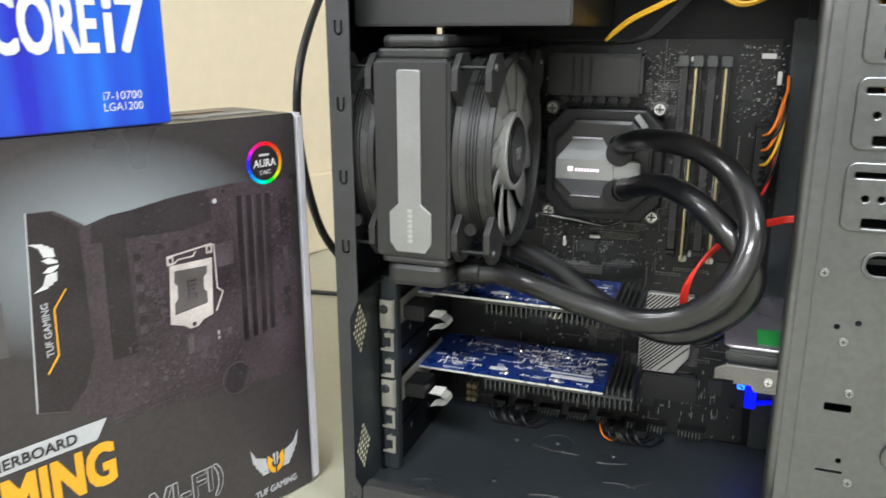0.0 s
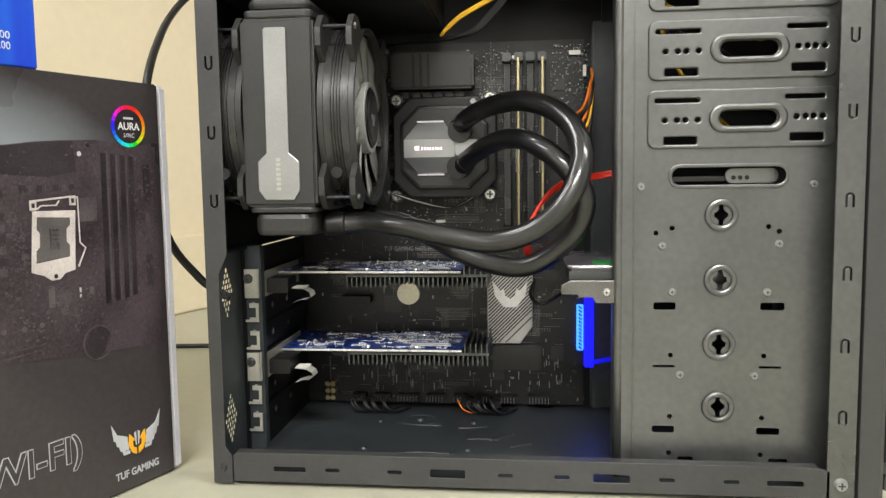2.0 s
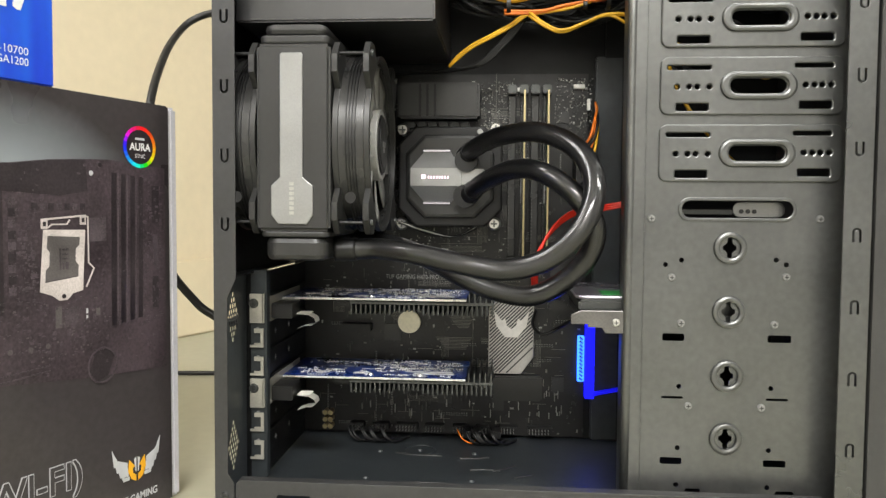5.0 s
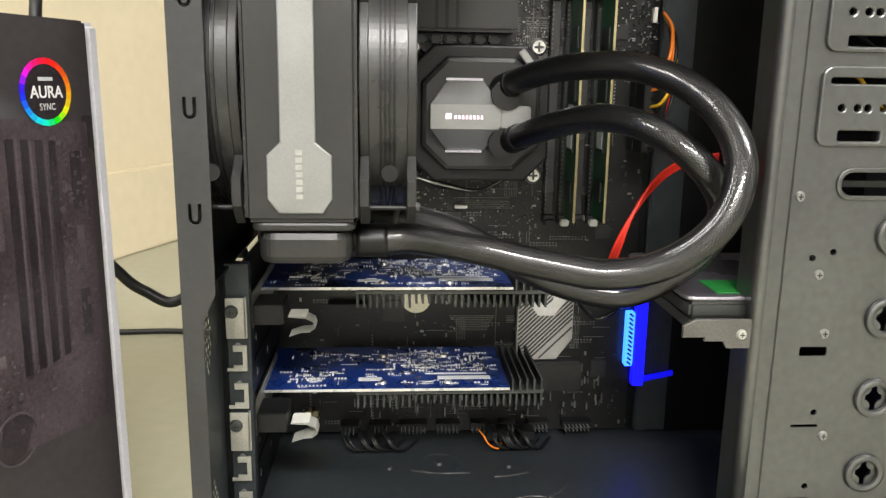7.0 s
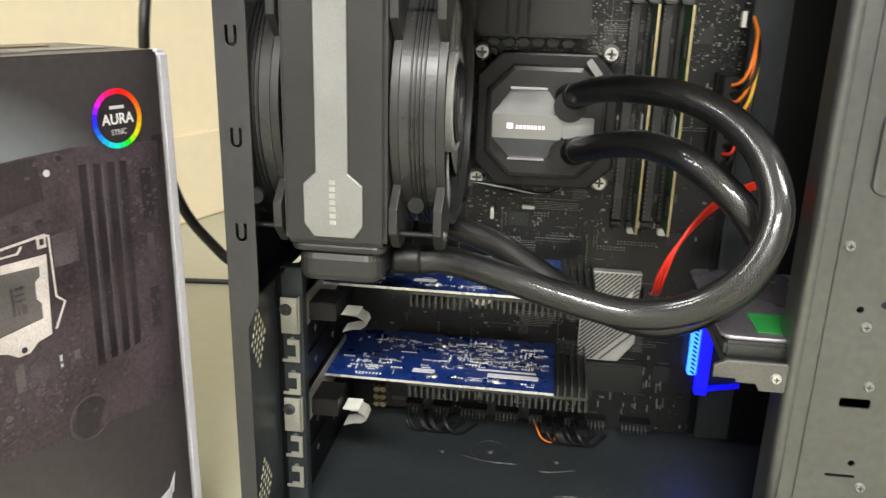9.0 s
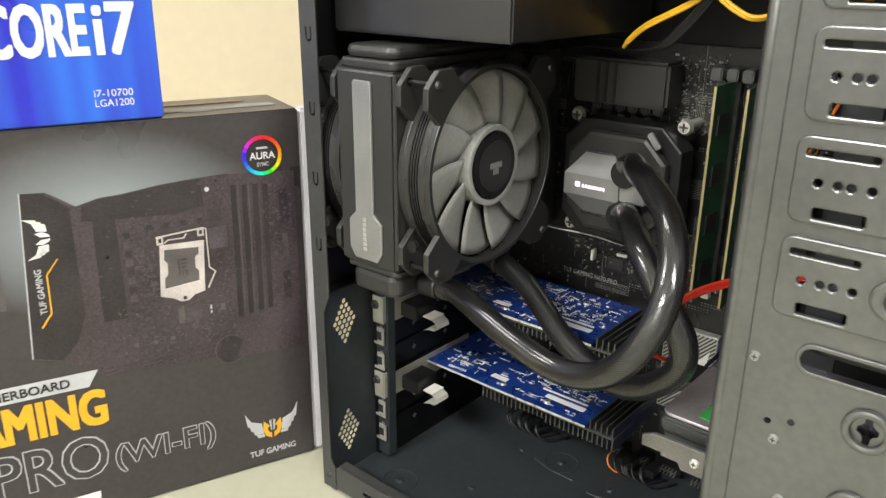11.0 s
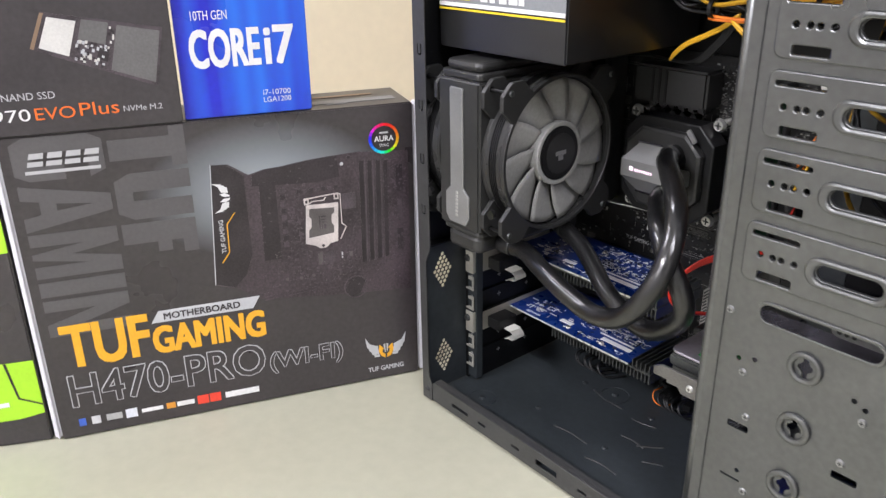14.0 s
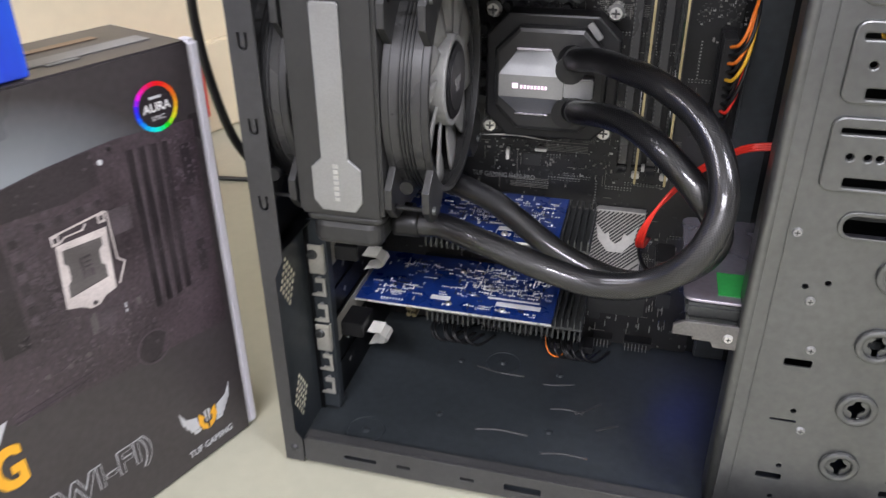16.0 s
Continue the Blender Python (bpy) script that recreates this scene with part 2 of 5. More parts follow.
def letters(s, height, m, thick=0.0002, width=None, name="letters", align="LEFT", bold=0.0):
    """Writing in the built-in font, fitted to a cap height and a width; bold thickens the strokes in place."""
    cu = bpy.data.curves.new(name, "FONT")
    cu.body, cu.size, cu.resolution_u = s, 1.0, 3
    ob = bpy.data.objects.new(name, cu)
    scene.collection.objects.link(ob)
    plain = bpy.data.meshes.new_from_object(ob.evaluated_get(bpy.context.evaluated_depsgraph_get()))
    bpy.data.objects.remove(ob)
    bpy.data.curves.remove(cu)
    xs = [v.co.x for v in plain.vertices]
    ys = [v.co.y for v in plain.vertices]
    sy = height / (max(ys) - min(ys))
    sx = width / (max(xs) - min(xs)) if width else sy
    shift = min(xs) if align == "LEFT" else (min(xs) + max(xs)) / 2
    plain.transform(Matrix.Diagonal((sx, sy, 1, 1)) @ Matrix.Translation((-shift, -min(ys), 0)))
    bm = bmesh.new()
    o = bold * height
    steps = [(a, b) for a in (-1, 0, 1) for b in (-1, 0, 1)] if bold else [(0, 0)]
    for k, (a, b) in enumerate(steps):
        first = len(bm.verts)
        bm.from_mesh(plain)
        bm.verts.ensure_lookup_table()
        for v in bm.verts[first:]:
            v.co += Vector((o * a, o * b, 0.000015 * k))
    me = bpy.data.meshes.new(name)
    bm.to_mesh(me)
    bm.free()
    me.transform(m @ pose(0, 0, thick))
    bpy.data.meshes.remove(plain)
    for f in me.polygons:
        f.use_smooth = False
    me.name = name
    return me


FRONT = pose(0, 0, 0, 90)      # sheets cut in x and z that face the open side of the case


# ---- room and desk ----
U = Vector((0.3501, 0.9367, 0)).normalized()
N = Vector((U.y, -U.x, 0))


def setting():
    part("desk", box(-0.9, 1.3, -0.75, 1.6, -0.03, 0.0, 0.002), DESK)
    tagged(bpy.data.objects["desk"], "pale beige laminate desk top", "desk", kind="structure")
    # the cream wall behind the boxes runs along the boxes' own direction
    wm = Matrix.Translation((-0.306, 0.655, 0)) @ Matrix((( U.x, -N.x, 0, 0), (U.y, -N.y, 0, 0), (0, 0, 1, 0), (0, 0, 0, 1)))
    # Top edge is unseen; kept low so the tubes behind shine over it.
    part("wall_back", box(-2.4, 2.6, 0, 0.1, -0.75, 0.82, 0.004), WALLPAINT, m=wm)
    tagged(bpy.data.objects["wall_back"], "plain cream painted low wall behind the desk", "wall", kind="structure")
    part("trim", box(-2.4, 2.6, -0.012, -0.0005, 0.0, 0.116, 0.003), WALLPAINT, m=wm)
    tagged(bpy.data.objects["trim"], "cream cable trunking along the wall", "trim", kind="structure")
    tagged(part("red_wall_box", box(-0.285, -0.175, -0.036, -0.0125, 0.03, 0.106, 0.003), RED, m=wm), "small red box fixed against the wall", "box")
    # Unseen walls, ceiling and floor, added to enclose the room's light.
    for nm, b in (("wall_front", (-2.6, 3.2, -2.6, -2.5, -0.75, 1.9)), ("wall_right", (3.1, 3.2, -2.5, 3.4, -0.75, 1.9)), ("wall_left", (-2.6, -2.5, -2.5, 3.4, -0.75, 1.9)), ("wall_far", (-2.6, 3.2, 3.4, 3.5, -0.75, 1.9))):
        tagged(part(nm, box(*b), ROOMPAINT), "unseen plain white wall closing the room", "wall", kind="structure")
    tagged(part("ceiling", box(-2.7, 3.3, -2.7, 3.6, 1.9, 2.0), ROOMPAINT), "unseen plain white ceiling closing the room", "ceiling", kind="structure")
    tagged(part("floor", box(-2.7, 3.3, -2.7, 3.6, -0.85, -0.75), CARPET), "unseen dark grey carpet floor closing the room", "floor", kind="structure")


setting()


# ---- computer case ----
def px(a):
    return 0.313 + (a - 1272) * 0.000346


def pz(b):
    return 0.172 - (b - 400) * 0.000362


def u_notch(x, z, up, w=0.0052, h=0.0085, s=0.0013):
    """The outline of a thin U-shaped cut."""
    k = 1 if up else -1
    a = [(x - w / 2, z + k * h / 2)]
    for i in range(9):
        t = math.pi * i / 8
        a.append((x - w / 2 * math.cos(t), z - k * (h / 2 - w / 2) - k * w / 2 * math.sin(t)))
    a.append((x + w / 2, z + k * h / 2))
    a.append((x + w / 2 - s, z + k * h / 2))
    for i in range(9):
        t = math.pi * (8 - i) / 8
        a.append((x - (w / 2 - s) * math.cos(t), z - k * (h / 2 - w / 2) - k * (w / 2 - s) * math.sin(t)))
    a.append((x - w / 2 + s, z + k * h / 2))
    return a


def screw(name, p, r, material, parent, axis="-y"):
    """A domed screw head; black bars paint the shade of its cross recess."""
    bm = cyl(p, r, r * 0.55, axis, 16, r2=r * 0.72)
    ob = part(name, bm, material, parent, smooth=False)
    off = Vector({"-y": (0, -1, 0), "z": (0, 0, 1), "x": (1, 0, 0)}[axis]) * (r * 0.56)
    q = Vector(p) + off
    k = r * 0.5
    e = r * 0.04
    if axis == "-y":
        rows = [(q.x - k, q.x + k, q.y - e, q.y + e, q.z - k * 0.22, q.z + k * 0.22), (q.x - k * 0.22, q.x + k * 0.22, q.y - e * 1.3, q.y + e, q.z - k, q.z + k)]
    else:
        rows = [(q.x - k, q.x + k, q.y - k * 0.22, q.y + k * 0.22, q.z - e, q.z + e), (q.x - k * 0.22, q.x + k * 0.22, q.y - k, q.y + k, q.z - e * 1.3, q.z + e)]
    part("cross_recess", boxes(rows), CHIP, ob)
    return ob


CASE = thing("computer_case", "open black and grey steel tower case standing on the desk", "computer case")
CX0, CX1, CYN, CYF, CTOP = -0.007, 0.3875, -0.022, 0.168, 0.425


def case_shell():
    # bottom pan with its pressed marks
    part("floor_panel", box(CX0 + 0.001, CX1 - 0.001, -0.019, CYF - 0.001, 0.002, 0.0055, 0.0008), CASELIT, CASE, "black painted steel bottom")
    # The tray's near-black carries the shade behind the supply and the board.
    part("motherboard_tray", box(0.0, CX1 - 0.001, 0.1525, 0.1545, 0.0055, CTOP - 0.002), CASESHADED, CASE)
    # Raised strip coloured lighter to show light falling on the black tray.
    part("tray_fold", box(0.2458, 0.268, 0.146, 0.1522, 0.0057, 0.318, 0.0012), CASELIT, CASE, "folded tray edge in lighter paint for the light on it")
    part("side_panel", box(CX0, CX1, CYF - 0.001, CYF, 0.002, CTOP), CASESHADED, CASE)
    part("top_panel", box(CX0, CX1, CYN, CYF - 0.0012, CTOP, CTOP + 0.0015), CASESHADED, CASE)
    # rear flange with U cuts, narrower below the neck
    out = [(CX0, 0.002), (CX0 + 0.0125, 0.002), (CX0 + 0.0125, 0.02), (CX0 + 0.0085, 0.026), (CX0 + 0.0085, 0.138), (0.0072, 0.15), (0.0072, CTOP), (CX0, CTOP)]
    cuts = [u_notch(0.0005, z, True) for z in (0.3118, 0.2692, 0.2265, 0.184)]
    part("rear_flange", plate([out] + cuts, 0.0012, Matrix.Translation((0, CYN + 0.0012, 0)) @ FRONT, 0.0002), FLANGE, CASE, "grey black edge with U-shaped cuts")
    part("rear_flange_return", box(CX0, CX0 + 0.0012, CYN + 0.0014, -0.0165, 0.002, CTOP - 0.001), CASESHADED, CASE)
    part("rear_flange_step", box(CX0 + 0.0013, -0.0026, -0.0178, -0.0166, 0.006, 0.15), CASESHADED, CASE)
    # inner rear wall with two honeycomb vents
    holes = []
    for zc in (0.1232, 0.0385):
        for i in range(-3, 4):
            for j in range(-4, 5):
                yy, zz = i * 0.0042 + (0.0021 if j % 2 else 0.0), j * 0.0037
                if abs(yy) / 0.0125 + abs(zz) / 0.019 < 1.0:
                    holes.append(circ(-0.001 + yy, zc + zz, 0.00195, 6, math.pi / 6))
    rear = pose(-0.0025, 0, 0, 90, 0, 90)
    # Lighter copy of the paint stands for the light on this wall.
    part("rear_wall", plate([[(-0.0175, 0.006), (0.0255, 0.006), (0.0255, 0.15), (-0.0175, 0.15)]] + holes, 0.0005, rear), CASELIT, CASE, "black rear wall with honeycomb vents")
    # Left solid behind the fan, without its opening, to keep light out.
    part("rear_wall_upper", box(-0.0066, -0.0055, -0.0176, 0.152, 0.1502, CTOP - 0.001), CASESHADED, CASE)
    part("rear_wall_step", box(-0.0054, 0.0034, -0.0176, 0.152, 0.1502, 0.1512), CASESHADED, CASE)
    # Backing sheet added to block light in the gaps between slot covers.
    part("rear_wall_lower", box(0.0062, 0.0074, 0.0336, 0.152, 0.006, 0.1501), CASESHADED, CASE)
    part("rear_wall_edge", box(-0.0027, 0.0012, 0.0253, 0.0333, 0.006, 0.1501), CASESHADED, CASE)
    # bottom rail
    rail = [(0.0065, 0.0035), (CX1 - 0.014, 0.0035), (CX1 - 0.014, 0.0205), (CX1 - 0.0225, 0.0225), (0.0095, 0.0225), (0.0065, 0.0205)]
    cuts = []
    for x, wide in ((0.0435, 1), (0.0715, 0), (0.1115, 0), (0.1452, 2), (0.1813, 0), (0.2162, 0), (0.2462, 2), (0.2792, 0), (0.3172, 0), (0.3482, 1)):
        z = 0.0122
        cuts.append(rrect(x - (0.0045, 0.0105, 0.011)[wide], x + (0.0045, 0.0105, 0.011)[wide], z - (0.0012, 0.0016, 0.0026)[wide], z + (0.0012, 0.0016, 0.0026)[wide], 0.001))
    part("bottom_rail", plate([rail] + cuts, 0.0014, Matrix.Translation((0, CYN + 0.0014, 0)) @ FRONT, 0.0003), FLANGE, CASE, "grey black bottom edge with slots")
    part("bottom_rail_lip", box(0.0075, CX1 - 0.02, CYN + 0.0016, CYN + 0.009, 0.0208, 0.0222, 0.0004), FLANGE, CASE)
    screw("corner_screw", (-0.0005, CYN, 0.0125), 0.0028, FLANGE, CASE)
    screw("corner_screw", (0.3795, CYN, 0.0125), 0.0042, SILVER, CASE)
    # front flange
    cuts = [u_notch(0.3793, z, True) for z in (0.2312, 0.2737, 0.3162, 0.3587)] + [u_notch(0.3793, z, False) for z in (0.0535, 0.0962, 0.1388, 0.1812)]
    part("front_flange", plate([[(0.3715, 0.002), (CX1, 0.002), (CX1, CTOP), (0.3715, CTOP)]] + cuts, 0.0012, Matrix.Translation((0, CYN + 0.0012, 0)) @ FRONT, 0.0002), STEEL, CASE, "grey steel edge with U-shaped cuts")
    # Darker than the steel flange: the lip's shadow is put into its colour.
    part("front_flange_return", box(0.3803, 0.3813, CYN + 0.0014, -0.0005, 0.023, CTOP - 0.001), FLANGE, CASE)
    # pressed marks on the floor
    for x, y in ((0.0785, 0.039), (0.153, 0.039), (0.079, 0.1), (0.153, 0.1), (0.02, 0.0)):
        screw("floor_rivet", (x, y, 0.0055), 0.0026, CASELIT, CASE, "z")
    # Ribs in a lighter grey that paints the highlights on their scratched edges.
    for way in (((0.092, 0.097), (0.108, 0.093), (0.128, 0.0925)), ((0.142, 0.0875), (0.15, 0.088), (0.164, 0.092)), ((0.151, 0.0622), (0.162, 0.064), (0.1735, 0.062)), ((0.1676, 0.0605), (0.176, 0.067), (0.184, 0.075)), ((0.183, 0.0475), (0.19, 0.052), (0.197, 0.0558)), ((0.105, 0.03), (0.12, 0.033), (0.14, 0.032)), ((0.15, 0.018), (0.165, 0.021), (0.18, 0.02))):
        part("pressed_rib", tube([(a, b, 0.0056) for a, b in way], 0.0008, 8, 6), FLANGE, CASE)
    for x, y in ((0.035, 0.012), (0.11, 0.105)):
        part("pressed_ring", plate([circ(x, y, 0.013, 36), circ(x, y, 0.012, 36)], 0.001, pose(0, 0, 0.0053), 0.0003), CASELIT, CASE)
        screw("floor_screw", (x, y, 0.0055), 0.003, CASELIT, CASE, "z")


def front_bezel():
    """Charcoal front, stepped back at its side where a row of vent slots runs down."""
    prof = [(CX1 + 0.0012, -0.024), (0.4005, -0.024), (0.4035, -0.021), (0.405, -0.007), (0.4075, -0.005), (0.4075, 0.15), (CX1 + 0.0012, 0.15)]
    bz = part("front_bezel", plate([prof], CTOP + 0.004, pose(0, 0, 0), 0.0008), BEZEL, CASE, "charcoal plastic front")
    part("front_face", plate([[(0.4165, 0.002), (0.4185, 0.004), (0.4205, 0.03), (0.4205, 0.13), (0.4165, 0.15), (0.4145, 0.15), (0.4145, 0.002)]], CTOP + 0.004, pose(0, 0, 0), 0.0006), BEZEL, bz)
    part("vent_backing", box(0.4078, 0.4142, 0.012, 0.15, 0.001, CTOP + 0.003), PLASTIC, bz)
    for i in range(11):
        part("vent_rib", box(0.4077, 0.4143, -0.004, 0.0118, 0.0125 + i * 0.0395, 0.0185 + i * 0.0395, 0.0008), BEZEL, bz)


def drive_cage():
    # Back panel is coloured black for the shade inside the steel cage.
    cg = part("drive_cage", box(px(1100), CX1 + 0.0008, 0.147, 0.1485, 0.0057, CTOP - 0.001), CASESHADED, CASE, "grey zinc steel drive cage")
    x0, x1 = 0.2508, 0.3801
    bays = [0.2302 + 0.0409 * k for k in range(4)]
    strips = []
    half = 0.0409 / 2
    for zc in bays:
        strips.append((zc - half, zc + half, [rrect(px(1146), px(1456), zc - 0.0166, zc + 0.0166, 0.004)]))
    strips.append((bays[-1] + half, CTOP - 0.001, []))
    strips.append((pz(372), bays[0] - half, [rrect(px(1184), px(1381), pz(351), pz(318), 0.0055)]))
    keys = []
    for b in (400, 510, 621, 730):
        x, z, pts = px(1272), pz(b), []
        for i in range(24):
            a = 2 * math.pi * i / 24
            rr = 0.0068 if abs(math.sin(a)) > 0.93 else (0.0052 if abs(math.cos(a)) > 0.95 else 0.0038)
            pts.append((x + rr * 0.8 * math.cos(a), z + rr * math.sin(a)))
        keys.append(pts)

    def dots(*q):
        return [circ(px(a), pz(b), 0.0016, 10) for a, b in q]

    def cut(*q):
        return [rrect(px(a0), px(a1), pz(b1), pz(b0), 0.0012) for a0, a1, b0, b1 in q]
    strips.append((pz(470), pz(372), [keys[0]] + dots((1160, 430), (1188, 422), (1353, 420), (1371, 428))))
    strips.append((pz(580), pz(470), [keys[1]] + cut((1157, 1196, 549, 562), (1342, 1383, 549, 562))))
    strips.append((pz(690), pz(580), [keys[2]] + dots((1188, 641), (1350, 641)) + cut((1157, 1196, 658.5, 662.5), (1342, 1380, 658.5, 662.5))))
    strips.append((pz(795), pz(690), [keys[3]] + dots((1188, 749), (1349, 749)) + cut((1157, 1196, 766, 778), (1340, 1380, 766, 778))))
    strips.append((0.0058, pz(795), dots((1187, 814), (1348, 814)) + cut((1203, 1230, 820, 832), (1362, 1395, 820, 832))))
    for z0, z1, holes in strips:
        part("cage_panel", plate([[(x0, z0), (x1, z0), (x1, z1), (x0, z1)]] + holes, 0.001, FRONT), STEEL, cg)
    part("window_rim", plate([rrect(px(1180), px(1385), pz(355), pz(314), 0.0068), rrect(px(1186), px(1379), pz(349), pz(320), 0.005)], 0.0012, Matrix.Translation((0, -0.001, 0)) @ FRONT, 0.0005), STEEL, cg)
    sl = part("slide_plate", plate([rrect(0.3175, 0.3495, 0.1908, 0.2005, 0.0045)], 0.0012, Matrix.Translation((0, 0.0115, 0)) @ FRONT, 0.0004), SILVER, cg, "bright metal slide behind the window")
    for x in (0.3225, 0.3265, 0.3305):
        part("slide_hole", cyl((x, 0.0103, 0.1945), 0.0014, 0.0006, "-y", 12), CHIP, sl)
    part("slide_bar", box(0.284, 0.318, 0.012, 0.014, 0.1925, 0.1955, 0.0005), FIN, cg)
    # rounded bend at the open edge
    part("edge_bend", tube([(x0 + 0.0012, 0.002, 0.0058), (x0 + 0.0012, 0.002, 0.2), (x0 + 0.0012, 0.002, CTOP - 0.001)], 0.0036, 16, 2), STEEL, cg)
    part("edge_return", box(x0 - 0.0014, x0 - 0.0004, 0.004, 0.02, 0.0058, CTOP - 0.001), STEEL, cg)
    # flat pressed edge line beside the bend
    part("edge_bead", box(0.2605, 0.2615, -0.0018, -0.001, 0.01, CTOP - 0.002, 0.0003), STEEL, cg)
    for zc in bays:
        o = [rrect(px(1143), px(1459), zc - 0.0176, zc + 0.0176, 0.005)]
        o.append(rrect(px(1264), px(1361), zc - 0.0045, zc + 0.0045, 0.0045))
        o.append(rrect(px(1155), px(1231), zc + 0.0098, zc + 0.0124, 0.001))
        o.append(rrect(px(1374), px(1439), zc + 0.0108, zc + 0.0134, 0.001))
        for a in (1172, 1193, 1207, 1228, 1393, 1408, 1421, 1436):
            o.append(circ(px(a), zc + (-0.0006 if a < 1300 else 0.0004), 0.0016, 10))
        o.append(rrect(px(1171), px(1227), zc - 0.0152, zc - 0.0106, 0.001))
        o.append(rrect(px(1383), px(1438), zc - 0.014, zc - 0.0094, 0.001))
        bay = part("bay_panel", plate(o, 0.003, Matrix.Translation((0, -0.0002, 0)) @ FRONT, 0.0009), STEEL, cg)
        part("bay_window_rim", plate([rrect(px(1246), px(1378), zc - 0.0085, zc + 0.0085, 0.0085, 7), rrect(px(1263), px(1362), zc - 0.0048, zc + 0.0048, 0.0046, 7)], 0.0036, Matrix.Translation((0, -0.0021, 0)) @ FRONT, 0.0016), STEEL, bay)
    for b in (400, 510, 621, 730):
        x, z = px(1272), pz(b)
        part("keyhole_rim", plate([circ(x, z, 0.01, 40), circ(x, z, 0.0062, 40)], 0.003, Matrix.Translation((0, -0.0006, 0)) @ FRONT, 0.0014), STEEL, cg)
    for a, b in ((1133, 351), (1426, 350), (1171, 452), (1371, 449), (1189, 531), (1353, 531), (1205, 675), (1334, 675)):
        screw("rivet", (px(a), -0.0008, pz(b)), 0.0026, SILVER, cg)


case_shell()
front_bezel()
drive_cage()


def slot_covers():
    """The expansion slot column: a screw ledge with six stamped covers behind it."""
    for i in range(6):
        z = 0.1255 - i * 0.0194
        cv = part("slot_cover", box(0.0085, 0.0095, 0.034, 0.14, z - 0.0085, z + 0.0085, 0.0003), CASESHADED, CASE)
        for y in (0.055, 0.09):
            part("cover_mark", boxes([(0.0095, 0.0098, y - 0.002, y + 0.002, z - 0.0004, z + 0.0004), (0.0095, 0.0098, y - 0.0004, y + 0.0004, z - 0.002, z + 0.002)]), SILVER, cv)
        if i in (0, 3):
            continue
        part("screw_tab", plate([[(0.001, z - 0.007), (0.0105, z - 0.007), (0.0105, z + 0.006), (0.004, z + 0.006), (0.004, z + 0.003), (0.0085, z + 0.003), (0.0085, z - 0.004), (0.004, z - 0.004), (0.004, z - 0.0055), (0.001, z - 0.0055)]], 0.001, Matrix.Translation((0.0, 0.024, 0)) @ FRONT), NICKEL, cv, "bright stamped screw tab")
    # Ledge takes the lit copy of the paint too, like the vent wall.
    part("slot_ledge", box(0.0005, 0.012, 0.0255, 0.0335, 0.008, 0.152, 0.0006), CASELIT, CASE)
    for i in range(6):
        z = 0.1255 - i * 0.0194
        part("ledge_hole", cyl((0.006, 0.0255, z + 0.0053), 0.0014, 0.0006, "-y", 12), SILVER, CASE)


slot_covers()


# ---- power supply ----
def power_supply():
    ps = thing("power_supply", "black steel power supply with a grey striped label", "power supply")
    part("housing", box(0.0008, 0.129, -0.002, 0.145, 0.3128, 0.404, 0.0012), PSUBLACK, ps)
    part("label_panel", box(0.0025, 0.1278, -0.0026, -0.0021, 0.3425, 0.400), mat("grey_label", (0.2, 0.21, 0.22), 0.4, 0, 0.1, 60), ps, "grey label with white and yellow lines")
    part("white_line", box(0.0025, 0.1278, -0.0031, -0.0027, 0.3428, 0.3455), PRINTWHITE, ps)
    part("yellow_line", box(0.0025, 0.1278, -0.0031, -0.0027, 0.3402, 0.3416), mat("yellow_print", (0.75, 0.55, 0.02), 0.45), ps)
    part("label_badge", box(0.0075, 0.036, -0.0031, -0.0027, 0.3475, 0.357), mat("green_yellow_print", (0.5, 0.6, 0.03), 0.45), ps)
    for i, w in enumerate((0.007, 0.005, 0.007, 0.008, 0.005)):
        part("label_bar", box(0.048 + i * 0.0095, 0.048 + i * 0.0095 + w, -0.0031, -0.0027, 0.3475, 0.358), PRINTWHITE, ps)


power_supply()


